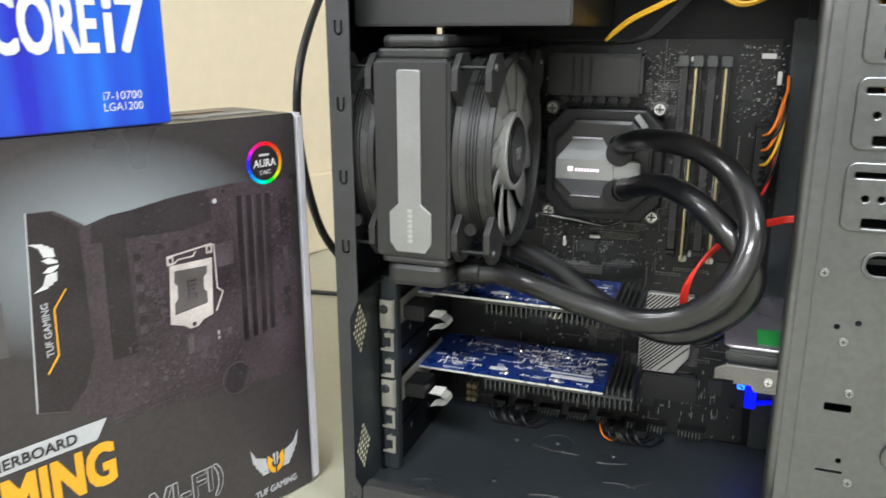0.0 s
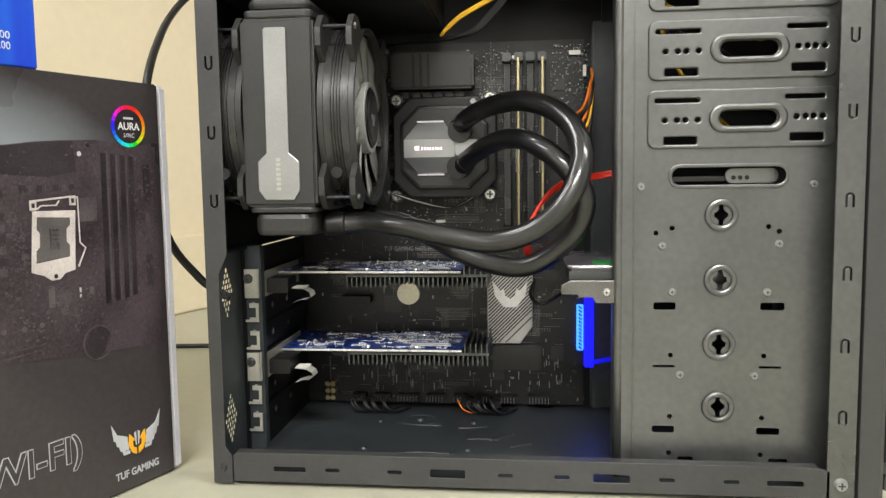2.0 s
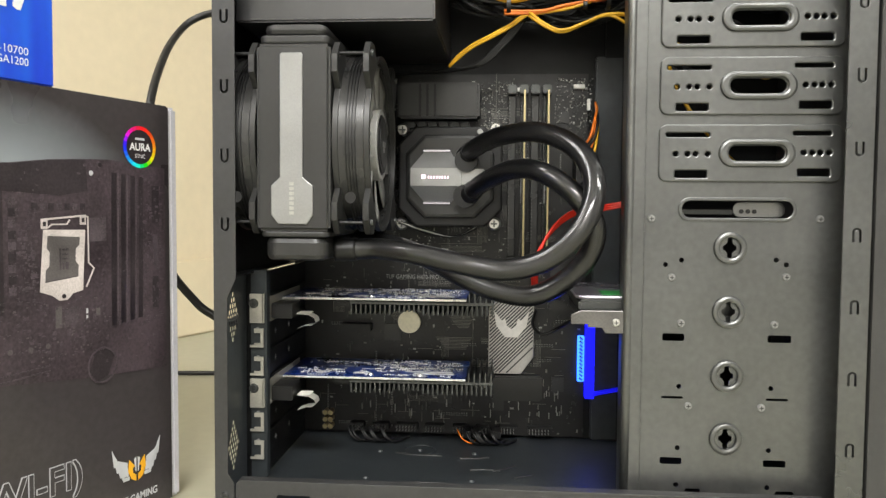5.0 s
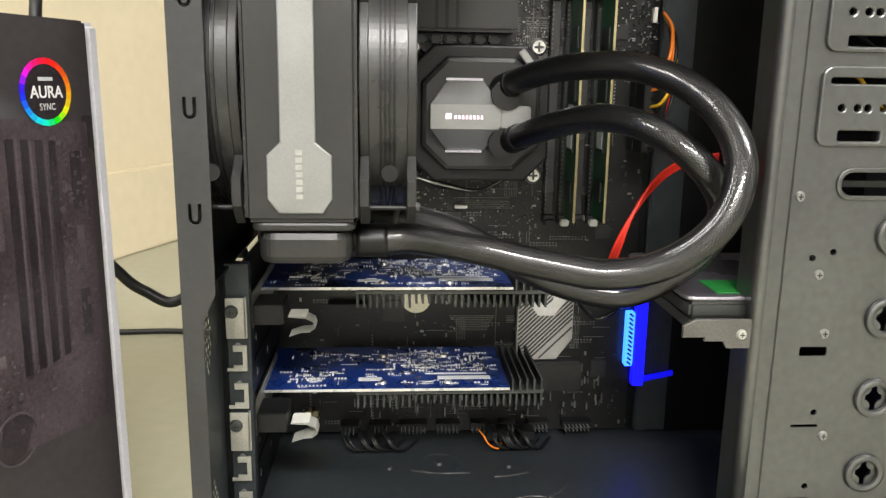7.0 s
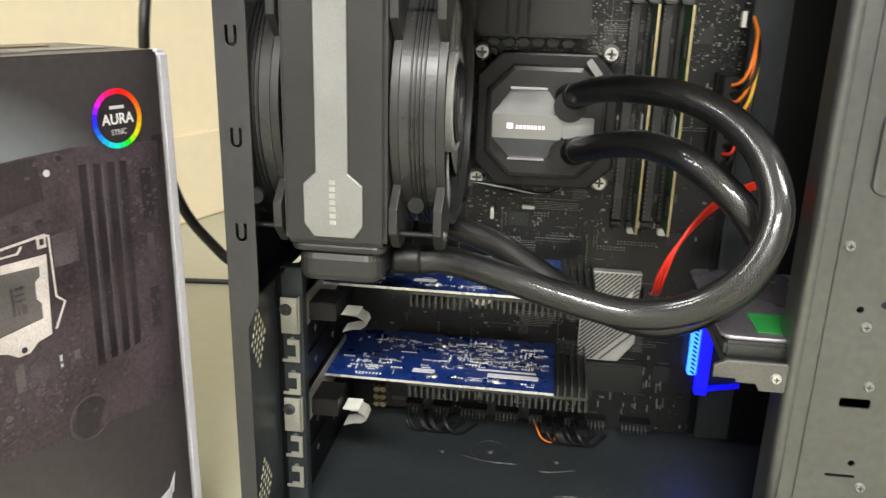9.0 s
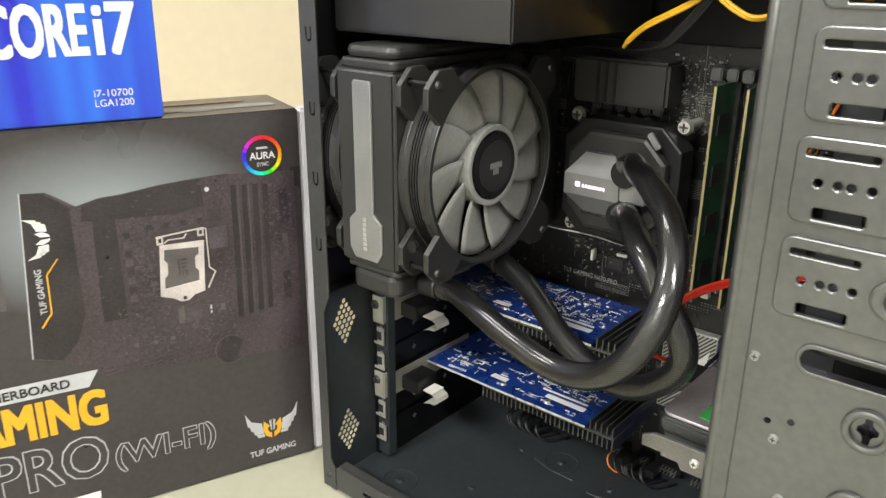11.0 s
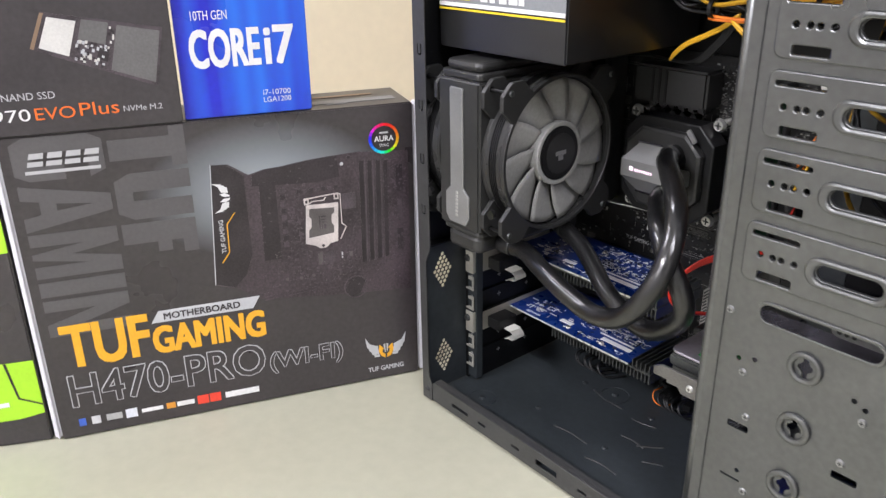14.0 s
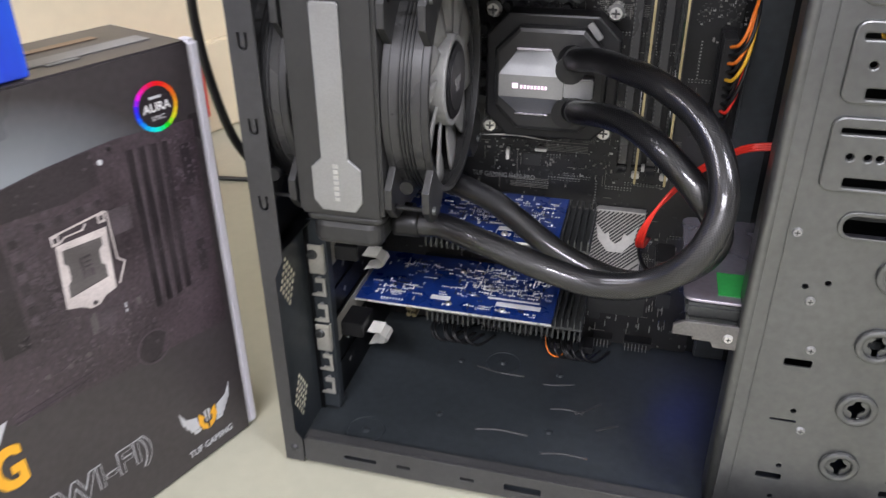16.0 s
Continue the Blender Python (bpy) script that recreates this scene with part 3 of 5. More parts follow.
# ---- liquid cooler ----
def radiator():
    ra = thing("radiator", "slim black radiator with a silver badge plate on its end", "radiator")
    part("core", box(0.0202, 0.0664, -0.0205, 0.1, 0.1803, 0.2954, 0.002, 3), SATIN, ra)
    part("top_tank", plate([rrect(0.0216, 0.0652, -0.0188, 0.1, 0.005, 5)], 0.0054, pose(0, 0, 0.2955), 0.0014), SATIN, ra)
    part("top_cap", plate([rrect(0.0236, 0.0632, -0.0172, 0.098, 0.0075, 6)], 0.0072, pose(0, 0, 0.301), 0.003), SATIN, ra, smooth=True)
    part("bottom_tank", plate([rrect(0.022, 0.0652, -0.0188, 0.1, 0.005, 5)], 0.0038, pose(0, 0, 0.1764), 0.0012), SATIN, ra)
    part("bottom_cap", plate([rrect(0.0243, 0.0632, -0.0178, 0.098, 0.0075, 6)], 0.0146, pose(0, 0, 0.1617), 0.0036), SATIN, ra, smooth=True)
    o = [(0.0366, 0.2896), (0.0354, 0.2884), (0.0353, 0.2135), (0.0297, 0.2082), (0.0297, 0.1903), (0.0341, 0.1845), (0.0522, 0.1845), (0.0561, 0.1903), (0.0561, 0.2082), (0.0497, 0.2135), (0.0498, 0.2884), (0.0487, 0.2896)]
    pl = part("badge_plate", plate([o], 0.0018, Matrix.Translation((0, -0.0203, 0)) @ FRONT, 0.0006), SILVER, ra, "brushed silver badge plate")
    for i in range(7):
        part("badge_mark", box(0.0415, 0.0442, -0.0225, -0.0221, 0.1905 + i * 0.003, 0.1905 + i * 0.003 + 0.002), SHIELD, pl)
    part("hose_port", cyl((0.0625, 0.012, 0.169), 0.0072, 0.01, "x", 20), PLASTIC, ra)
    part("hose_port", cyl((0.0625, 0.076, 0.169), 0.0072, 0.01, "x", 20), PLASTIC, ra)
    for z in (0.187, 0.2845):
        for x, w in ((0.0662, 0.003), (0.0175, 0.003)):
            part("fan_mount", box(x, x + w, -0.0135, -0.006, z - 0.006, z + 0.006, 0.001), SATIN, ra)


def fan(name_label, x0, yc=0.040, zc=0.2382):
    """A 120 mm fan: two rims with corner ears, a round duct with fine ridges, seven blades and a hub."""
    fn = thing("cooling_fan", name_label, "fan")
    ro, ri, L = 0.0592, 0.0565, 0.0236
    mx = Matrix.Translation((x0, yc, zc)) @ pose(0, 0, 0, 90, 0, 90)
    for k, dx in enumerate((0.0, L - 0.004)):
        rim = []
        n = 160
        for i in range(n):
            a = 2 * math.pi * i / n
            c, s = abs(math.cos(a)), abs(math.sin(a))
            r = 0.0600 / max(c, s)
            r = min(r, 0.0785)
            corner = abs(c - s) < 0.33
            rim.append(((r if corner else ro) * math.cos(a), (r if corner else ro) * math.sin(a)))
        holes = [circ(0.0525 * i, 0.0525 * j, 0.0021, 10) for i in (-1, 1) for j in (-1, 1)]
        part("rim", plate([rim, circ(0, 0, ri, 144)] + holes, 0.004, Matrix.Translation((dx, 0, 0)) @ mx, 0.0005), SATIN, fn)
    part("duct", plate([circ(0, 0, ro - 0.0002, 144), circ(0, 0, ri + 0.0003, 144)], L - 0.008, Matrix.Translation((0.004, 0, 0)) @ mx), DUCT, fn)
    for i in range(4):
        part("duct_ridge", plate([circ(0, 0, ro + 0.0006, 144), circ(0, 0, ro - 0.0004, 144)], 0.0008, Matrix.Translation((L * 0.5 - 0.0035 + i * 0.0019, 0, 0)) @ mx), PLASTIC, fn)
    # rotor
    bm = cyl((x0 + 0.004, yc, zc), 0.0205, L - 0.0045, "x", 40, b=0.0012)
    hub = part("hub", bm, PLASTIC, fn, "black hub with a pale ring")
    part("hub_ring", plate([circ(0, 0, 0.0242, 48), circ(0, 0, 0.0206, 48)], L - 0.0052, Matrix.Translation((0.004, 0, 0)) @ mx, 0.0008), FANGREY, hub)
    part("hub_label", cyl((x0 + L - 0.0004, yc, zc), 0.0155, 0.0004, "x", 32), CHIP, hub)
    part("hub_mark", boxes([(x0 + L, x0 + L + 0.0003, yc - 0.0055, yc + 0.0055, zc - 0.0012, zc + 0.0022), (x0 + L, x0 + L + 0.0003, yc - 0.0025, yc + 0.0025, zc - 0.005, zc - 0.0014)]), SILVER, hub)
    for b in range(11):
        a0 = 2 * math.pi * b / 11
        verts, faces = [], []
        nr, na = 6, 6
        for i in range(nr + 1):
            r = 0.0235 + (0.0552 - 0.0235) * i / nr
            for j in range(na + 1):
                t = j / na
                ang = a0 + 0.25 * i / nr + t * 0.74
                xx = x0 + 0.005 + (L - 0.0165) * (1 - t) + 0.0065 + 0.0015 * math.sin(math.pi * t)
                verts.append((xx, yc + r * math.cos(ang), zc + r * math.sin(ang)))
        for i in range(nr):
            for j in range(na):
                q = i * (na + 1) + j
                faces.append((q, q + 1, q + na + 2, q + na + 1))
        bm = bmesh.new()
        vs = [bm.verts.new(v) for v in verts]
        for f in faces:
            bm.faces.new([vs[k] for k in f])
        bmesh.ops.recalc_face_normals(bm, faces=bm.faces[:])
        bmesh.ops.solidify(bm, geom=bm.faces[:], thickness=0.0011)
        part("blade", bm, FANGREY, fn, smooth=True)
    for j in (-1, 1):
        for i in (-1, 1):
            part("fan_screw", cyl((x0 + L, yc + 0.0525 * i, zc + 0.0525 * j), 0.0024, 0.0016, "x", 14, r2=0.0019), FIN, fn)
            part("screw_shaft", cyl((x0 + 0.003, yc + 0.0525 * i, zc + 0.0525 * j), 0.0012, L - 0.003, "x", 10), PLASTIC, fn)
    part("corner_pad", cyl((x0 + 0.0125, yc - 0.0585, zc - 0.037), 0.0035, 0.003, "-y", 18), PLASTIC, fn)
    return fn


radiator()
fan("grey bladed radiator fan with black square rim facing the motherboard", 0.067)
fan("grey bladed radiator fan mounted against the rear of the case", -0.0047)

HOSE_A = [(0.0646, 0.0053, 0.1679), (0.0785, 0.0054, 0.1681), (0.0920, 0.0039, 0.1688), (0.1174, -0.0052, 0.1661), (0.1462, -0.0127, 0.1610), (0.1741, -0.0177, 0.1576), (0.1992, -0.0232, 0.1646), (0.2183, -0.0266, 0.1818), (0.2277, -0.0201, 0.2036), (0.2251, -0.0058, 0.2235), (0.2132, 0.0114, 0.2382), (0.1940, 0.0306, 0.2464), (0.1753, 0.0525, 0.2467), (0.1614, 0.0738, 0.2443), (0.1490, 0.0916, 0.2389), (0.1429, 0.1102, 0.2348)]
HOSE_B = [(0.0683, 0.0629, 0.1725), (0.0866, 0.0556, 0.1706), (0.1088, 0.0488, 0.1655), (0.1282, 0.0407, 0.1570), (0.1479, 0.0322, 0.1475), (0.1701, 0.0263, 0.1398), (0.1931, 0.0208, 0.1379), (0.2134, 0.0155, 0.1487), (0.2282, 0.0082, 0.1663), (0.2305, 0.0012, 0.1855), (0.2177, 0.0014, 0.2042), (0.1994, 0.0149, 0.2182), (0.1829, 0.0357, 0.2223), (0.1674, 0.0583, 0.2184), (0.1527, 0.0832, 0.2106), (0.1441, 0.1105, 0.2031)]


def hoses():
    for pts, lab in ((HOSE_A, "thick black braided coolant hose looping out in front of the board"), (HOSE_B, "thick black braided coolant hose looping behind the outer hose")):
        h = thing("coolant_hose", lab, "hose", group="coolant hoses")
        part("sleeve", tube(pts, 0.0069, 24, 8), SLEEVE, h)
        part("collar", tube([Vector(pts[0]), Vector(pts[0]).lerp(Vector(pts[1]), 0.5), Vector(pts[1])], 0.0076, 20, 3), PLASTIC, h, "smooth rubber collar")
        part("collar", tube([Vector(pts[-2]).lerp(Vector(pts[-1]), 0.2), Vector(pts[-2]).lerp(Vector(pts[-1]), 0.6), Vector(pts[-1])], 0.0076, 20, 3), PLASTIC, h, "smooth rubber collar")


hoses()


def pump():
    pu = thing("pump_block", "black octagonal pump block with a silver cap on the processor", "cooler pump")
    cx, cz = 0.1312, 0.22

    def octo(w, h, c):
        return [(cx - w + c, cz - h), (cx + w - c, cz - h), (cx + w, cz - h + c), (cx + w, cz + h - c), (cx + w - c, cz + h), (cx - w + c, cz + h), (cx - w, cz + h - c), (cx - w, cz - h + c)]

    part("body", plate([octo(0.0405, 0.0388, 0.0135)], 0.018, Matrix.Translation((0, 0.1325, 0)) @ FRONT, 0.0015), PLASTIC, pu)
    part("skirt", plate([octo(0.0342, 0.0322, 0.0145)], 0.008, Matrix.Translation((0, 0.1165, 0)) @ FRONT, 0.003), SATIN, pu)
    # bevelled cap: bright sloped faces above and below a band
    ox, oz = 0.1213, 0.2193
    bm = bmesh.new()
    ring0 = [(ox - 0.0194, oz), (ox - 0.0194, oz + 0.0064), (ox - 0.0098, oz + 0.0193), (ox + 0.0108, oz + 0.0193), (ox + 0.0194, oz + 0.0066), (ox + 0.0194, oz - 0.007), (ox + 0.0118, oz - 0.0193), (ox - 0.0098, oz - 0.0193), (ox - 0.0194, oz - 0.007)]
    out = [bm.verts.new((x, 0.1115, z)) for x, z in ring0]
    top = [bm.verts.new((x, 0.0985 if abs(z - oz) < 0.0095 else 0.1075, z)) for x, z in ring0]
    for i in range(len(ring0)):
        j = (i + 1) % len(ring0)
        bm.faces.new((out[i], out[j], top[j], top[i]))
    bm.faces.new((top[1], top[4], top[3], top[2])[::-1])
    bm.faces.new((top[0], top[8], top[5], top[4], top[1]))
    bm.faces.new((top[8], top[7], top[6], top[5]))
    bmesh.ops.recalc_face_normals(bm, faces=bm.faces[:])
    cap = part("cap", bm, SILVER, pu, "silver bevelled cap with a glowing mark")
    part("cap_band", box(ox + 0.0195, ox + 0.037, 0.0988, 0.1088, oz - 0.0062, oz + 0.006, 0.0008), SILVER, pu)
    for x, z, a in ((0.1565, 0.2515, 52),):
        part("clip_facet", box(-0.0055, 0.0055, -0.0012, 0.0012, -0.002, 0.002, 0.0005), SILVER, pu, m=pose(x, 0.108, z, 0, a, 0))
    for w, z0, z1 in ((0.0105, oz + 0.0195, oz + 0.0209), (0.0105, oz - 0.0208, oz - 0.0195)):
        part("cap_trim", box(ox - w, ox + w, 0.1065, 0.1105, z0, z1, 0.0002), mat("mirror_trim", (0.5, 0.48, 0.55), 0.15, 1.0), pu)
    lit = glow("lit_mark", (1.0, 0.74, 0.86), 1.2)
    part("lit_mark", boxes([(ox - 0.006 + i * 0.0021, ox - 0.0049 + i * 0.0021, 0.0981, 0.0984, 0.2178, 0.2198) for i in range(8)] + [(ox - 0.011, ox - 0.0078, 0.0981, 0.0984, 0.2178, 0.2208)]), lit, cap, "small glowing white mark")
    for x, z in ((0.0922, 0.2575), (0.1662, 0.2585), (0.0918, 0.1828), (0.1657, 0.1833)):
        st = part("mount_post", cyl((x, 0.147, z), 0.0032, 0.02, "-y", 16), CHROME, pu)
        screw("thumb_screw", (x, 0.128, z), 0.0053, CHROME, st)
        part("bracket_arm", tube([(x, 0.132, z), ((x + cx) / 2, 0.13, (z + cz) / 2)], 0.0034, 8, 2), PLASTIC, pu)
    for x, z in ((0.1445, 0.2315), (0.1435, 0.2045)):
        part("hose_fitting", cyl((x, 0.112, z), 0.0088, 0.016, "-y", 20), PLASTIC, pu)


pump()


# ---- motherboard ----
BY = 0.1478   # face of the board


def motherboard():
    mb = thing("motherboard", "black circuit board with slots, heat sinks and connectors", "motherboard")
    part("board", box(0.002, 0.2402, BY, BY + 0.0016, 0.0075, 0.3047, 0.0003), PCBBLACK, mb)
    for k, x in enumerate((0.179, 0.1884, 0.1974, 0.2067)):
        sl = part("memory_slot", boxes([(x - 0.003, x + 0.003, 0.1408, BY, 0.157, 0.2865), (x - 0.0034, x + 0.0034, 0.138, BY, 0.1515, 0.157)], 0.0004), DUCT, mb)
        part("slot_latch", box(x - 0.0034, x + 0.0034, 0.133, BY - 0.0002, 0.2868, 0.294, 0.0008), FIN, sl)
        tagged(part("contact_strip", boxes([(x - 0.0024, x - 0.0016, 0.1404, 0.1408, 0.16 + i * 0.0028, 0.1612 + i * 0.0028) for i in range(45)]), FIN, sl), kind="stuff")
        part("slot_latch", box(x - 0.0026, x + 0.0026, 0.1335, 0.1405, 0.1505, 0.1545, 0.0006), WHITEFILM if k % 2 else PLASTIC, sl)
    for x in (0.1884, 0.2067):
        st = thing("memory_module", "green memory module with a gold edge in its slot", "memory module", group="memory modules")
        part("module_board", box(x - 0.0006, x + 0.0006, 0.1115, 0.1405, 0.1565, 0.2868), PCBGREEN, st)
        part("gold_edge", box(x - 0.0007, x + 0.0007, 0.1107, 0.1115, 0.1568, 0.2865), BRASS, st)
        for i in range(4):
            part("memory_chip", box(x - 0.0018, x - 0.0007, 0.117, 0.132, 0.168 + i * 0.03, 0.18 + i * 0.03, 0.0002), CHIP, st)
            part("memory_chip", box(x + 0.0007, x + 0.0018, 0.117, 0.132, 0.168 + i * 0.03, 0.18 + i * 0.03, 0.0002), CHIP, st)
        part("module_label", box(x - 0.0021, x - 0.0019, 0.118, 0.13, 0.2, 0.226), PRINTWHITE, st)
    part("power_heat_sink", box(0.088, 0.1535, 0.125, BY, 0.2665, 0.295, 0.002), SATIN, mb)
    part("heat_sink_stripes", boxes([(0.105 + i * 0.006, 0.107 + i * 0.006, 0.1246, 0.1252, 0.268, 0.2935) for i in range(3)]), PLASTIC, mb)
    part("side_heat_sink", box(0.03, 0.066, 0.12, BY, 0.17, 0.3, 0.004), SATIN, mb)
    for i in range(6):
        part("choke", box(0.094 + i * 0.0088, 0.1012 + i * 0.0088, 0.139, BY, 0.2605, 0.2652, 0.0012), FIN, mb)
    for i in range(5):
        part("capacitor", cyl((0.0975 + i * 0.0095, BY, 0.2565), 0.0029, 0.009, "-y", 14, b=0.0004), CHIP, mb)
    for i in range(5):
        part("capacitor", cyl((0.0835, BY, 0.196 + i * 0.0115), 0.0031, 0.01, "-y", 14, b=0.0004), CHIP, mb)
    # slots between the cards
    for z, w in ((0.1262, 0.089), (0.068, 0.089), (0.1, 0.025)):
        part("card_slot", box(0.04, 0.04 + w, 0.1365, BY, z - 0.0065, z - 0.0005, 0.0004), PLASTIC, mb)
    part("chipset_cover", plate([[(0.1618, 0.0602), (0.1618, 0.1175), (0.1665, 0.1225), (0.1988, 0.1225), (0.1988, 0.0745), (0.1885, 0.0602)]], 0.007, Matrix.Translation((0, BY, 0)) @ FRONT, 0.0006), SHIELD, mb, "grey striped metal cover")
    sh = bpy.data.objects["chipset_cover"]
    def stripe(k, half, w, m, y):
        """A diagonal line across the cover, cut to its edges."""
        cx, cz = 0.1803 - 0.7071 * k, 0.0915 + 0.7071 * k
        lo = max((0.1628 - cx) / 0.7071, (0.0612 - cz) / 0.7071)
        hi = min((0.198 - cx) / 0.7071, (0.1215 - cz) / 0.7071)
        if hi - lo > 0.002:
            c = 0.5 * (lo + hi)
            part("cover_stripe", box(-(hi - lo) / 2, (hi - lo) / 2, -0.0002, 0.0, -w, w), m, sh, m=pose(cx + c * 0.7071, y, cz + c * 0.7071, 0, -45, 0))
    for i in range(-9, 15):
        stripe(0.0021 * i, 0.0, 0.00055, SHIELDDARK, BY - 0.0071)
    for k in (-0.0215, -0.0165):
        stripe(k, 0.0, 0.0013, SHIELD, BY - 0.0074)
    wings = [(-0.011, 0.009), (-0.006, 0.003), (-0.004, 0.0045), (-0.003, 0.0), (0.0, -0.002), (0.003, 0.0), (0.004, 0.0045), (0.006, 0.003), (0.011, 0.009), (0.0095, 0.0), (0.004, -0.007), (-0.004, -0.007), (-0.0095, 0.0)]
    part("winged_mark", plate([[(0.1805 + 1.3 * a, 0.1 + 1.35 * b) for a, b in wings]], 0.0004, Matrix.Translation((0, BY - 0.0075, 0)) @ FRONT), mat("pale_mark", (0.6, 0.59, 0.56), 0.45, 0.1), sh)
    part("drive_cover", box(0.166, 0.206, 0.139, BY, 0.038, 0.0588, 0.0015), SATIN, mb)
    bt = part("battery", cyl((0.0962, BY, 0.1012), 0.0094, 0.0055, "-y", 32, b=0.0006), mat("battery_face", (0.68, 0.64, 0.5), 0.35, 0.4), mb, "round silver coin battery")
    # audio capacitors
    for i in range(2):
        for j in range(3):
            part("audio_capacitor", cyl((0.0262 + i * 0.0045, BY, 0.0126 + j * 0.0058), 0.0021, 0.0085, "-y", 14, b=0.0004), BRASS, mb)
    # main power plug
    part("power_socket", box(0.2285, 0.237, 0.136, BY, 0.198, 0.2495, 0.0006), PLASTIC, mb)
    pg = part("power_plug", box(0.2287, 0.2368, 0.118, 0.1358, 0.1985, 0.249, 0.0006), PLASTIC, mb)
    # bottom row of pin headers and a clock chip here and there
    for i, (x, w) in enumerate(((0.047, 0.012), (0.066, 0.014), (0.086, 0.018), (0.11, 0.016), (0.133, 0.011), (0.152, 0.011), (0.172, 0.014), (0.195, 0.02))):
        part("pin_header", box(x, x + w, 0.1385, BY, 0.011, 0.0165, 0.0004), PLASTIC, mb)
    rnd = random.Random(5)
    for x, z, w, h in ((0.075, 0.085, 0.014, 0.014), (0.052, 0.103, 0.01, 0.01), (0.217, 0.265, 0.008, 0.009), (0.214, 0.045, 0.01, 0.012), (0.06, 0.045, 0.012, 0.009), (0.12, 0.033, 0.012, 0.008), (0.165, 0.028, 0.01, 0.01), (0.212, 0.14, 0.009, 0.009), (0.112, 0.148, 0.012, 0.009), (0.229, 0.285, 0.005, 0.007)):
        part("chip", box(x, x + w, BY - 0.0014, BY, z, z + h, 0.0002), CHIP, mb)
    # small surface parts and printed traces
    dark, bright, pale = [], [], []
    for _ in range(700):
        x, z = rnd.uniform(0.02, 0.243), rnd.uniform(0.009, 0.3)
        if 0.1 < x < 0.17 and 0.19 < z < 0.255:
            continue
        w, h = rnd.choice(((0.0016, 0.0009), (0.0009, 0.0016), (0.0024, 0.0013), (0.0013, 0.0026)))
        d = rnd.uniform(0.0005, 0.0011)
        r = rnd.random()
        (dark if r < 0.7 else bright if r < 0.8 else pale).append((x, x + w, BY - d, BY, z, z + h))
    for _ in range(160):
        x, z, l = rnd.uniform(0.02, 0.22), rnd.uniform(0.01, 0.29), rnd.uniform(0.004, 0.016)
        pale.append((x, x + l, BY - 0.0002, BY, z, z + 0.0003) if rnd.random() < 0.5 else (x, x + 0.0003, BY - 0.0002, BY, z, z + l * 0.7))
    for _ in range(70):
        x, z, n = rnd.uniform(0.02, 0.22), rnd.uniform(0.012, 0.29), rnd.randint(4, 12)
        flat_row = rnd.random() < 0.5
        for i in range(n):
            a, b = (x + i * 0.0021, z) if flat_row else (x, z + i * 0.0021)
            dark.append((a, a + 0.0013, BY - 0.0008, BY, b, b + 0.0013))
            bright.append((a + 0.0002, a + 0.0011, BY - 0.0006, BY, b - 0.0004, b + 0.0017))
    for _ in range(26):
        x, z, n = rnd.uniform(0.03, 0.2), rnd.uniform(0.02, 0.28), rnd.randint(5, 10)
        l = rnd.uniform(0.015, 0.04)
        for i in range(n):
            pale.append((x, x + l, BY - 0.00012, BY, z + i * 0.0011, z + i * 0.0011 + 0.0003) if rnd.random() < 0.97 and l > 0.026 else (x + i * 0.0011, x + i * 0.0011 + 0.0003, BY - 0.00012, BY, z, z + l))
    # pin rows on the bottom headers, plugs and finer traces between the cards
    for x, w in ((0.047, 0.012), (0.066, 0.014), (0.086, 0.018), (0.11, 0.016), (0.133, 0.011), (0.152, 0.011), (0.172, 0.014), (0.195, 0.02)):
        for k in range(int(w / 0.00254)):
            for z in (0.0122, 0.0147):
                bright.append((x + 0.0008 + k * 0.00254, x + 0.0014 + k * 0.00254, 0.1335, 0.1385, z, z + 0.0006))
    for _ in range(70):
        x, z = rnd.uniform(0.055, 0.225), rnd.uniform(0.018, 0.05)
        h = rnd.uniform(0.003, 0.007)
        (pale if rnd.random() < 0.6 else bright).append((x, x + 0.0007, BY - 0.0022, BY, z, z + h))
    for k in range(9):
        for x0, z0, l in ((0.118, 0.088, 0.03), (0.128, 0.106, 0.022), (0.078, 0.108, 0.02)):
            pale.append((x0 + k * 0.0011, x0 + l - k * 0.0006, BY - 0.00012, BY, z0 - k * 0.0012, z0 - k * 0.0012 + 0.0004))
    # crowded area right of the memory and below the processor
    for _ in range(800):
        x, z = rnd.choice(((rnd.uniform(0.213, 0.243), rnd.uniform(0.25, 0.301)), (rnd.uniform(0.09, 0.18), rnd.uniform(0.14, 0.188)), (rnd.uniform(0.15, 0.18), rnd.uniform(0.25, 0.3))))
        w, h = rnd.choice(((0.0011, 0.0006), (0.0006, 0.0011), (0.0015, 0.0008), (0.0005, 0.0008)))
        x, z = round(x / 0.0012) * 0.0012, round(z / 0.0012) * 0.0012
        (dark, dark, bright, pale)[rnd.randrange(4)].append((x, x + w, BY - rnd.uniform(0.0006, 0.0018), BY, z, z + h))
    for x, z, w, h in ((0.176, 0.262, 0.004, 0.012), (0.183, 0.29, 0.007, 0.003), (0.228, 0.292, 0.009, 0.0035), (0.239, 0.275, 0.0025, 0.009), (0.15, 0.185, 0.006, 0.005), (0.19, 0.152, 0.011, 0.004), (0.203, 0.152, 0.005, 0.004), (0.12, 0.16, 0.008, 0.0022), (0.1, 0.152, 0.0022, 0.008)):
        part("pale_plug", box(x, x + w, BY - 0.005, BY, z, z + h, 0.0004), WHITEFILM, mb)
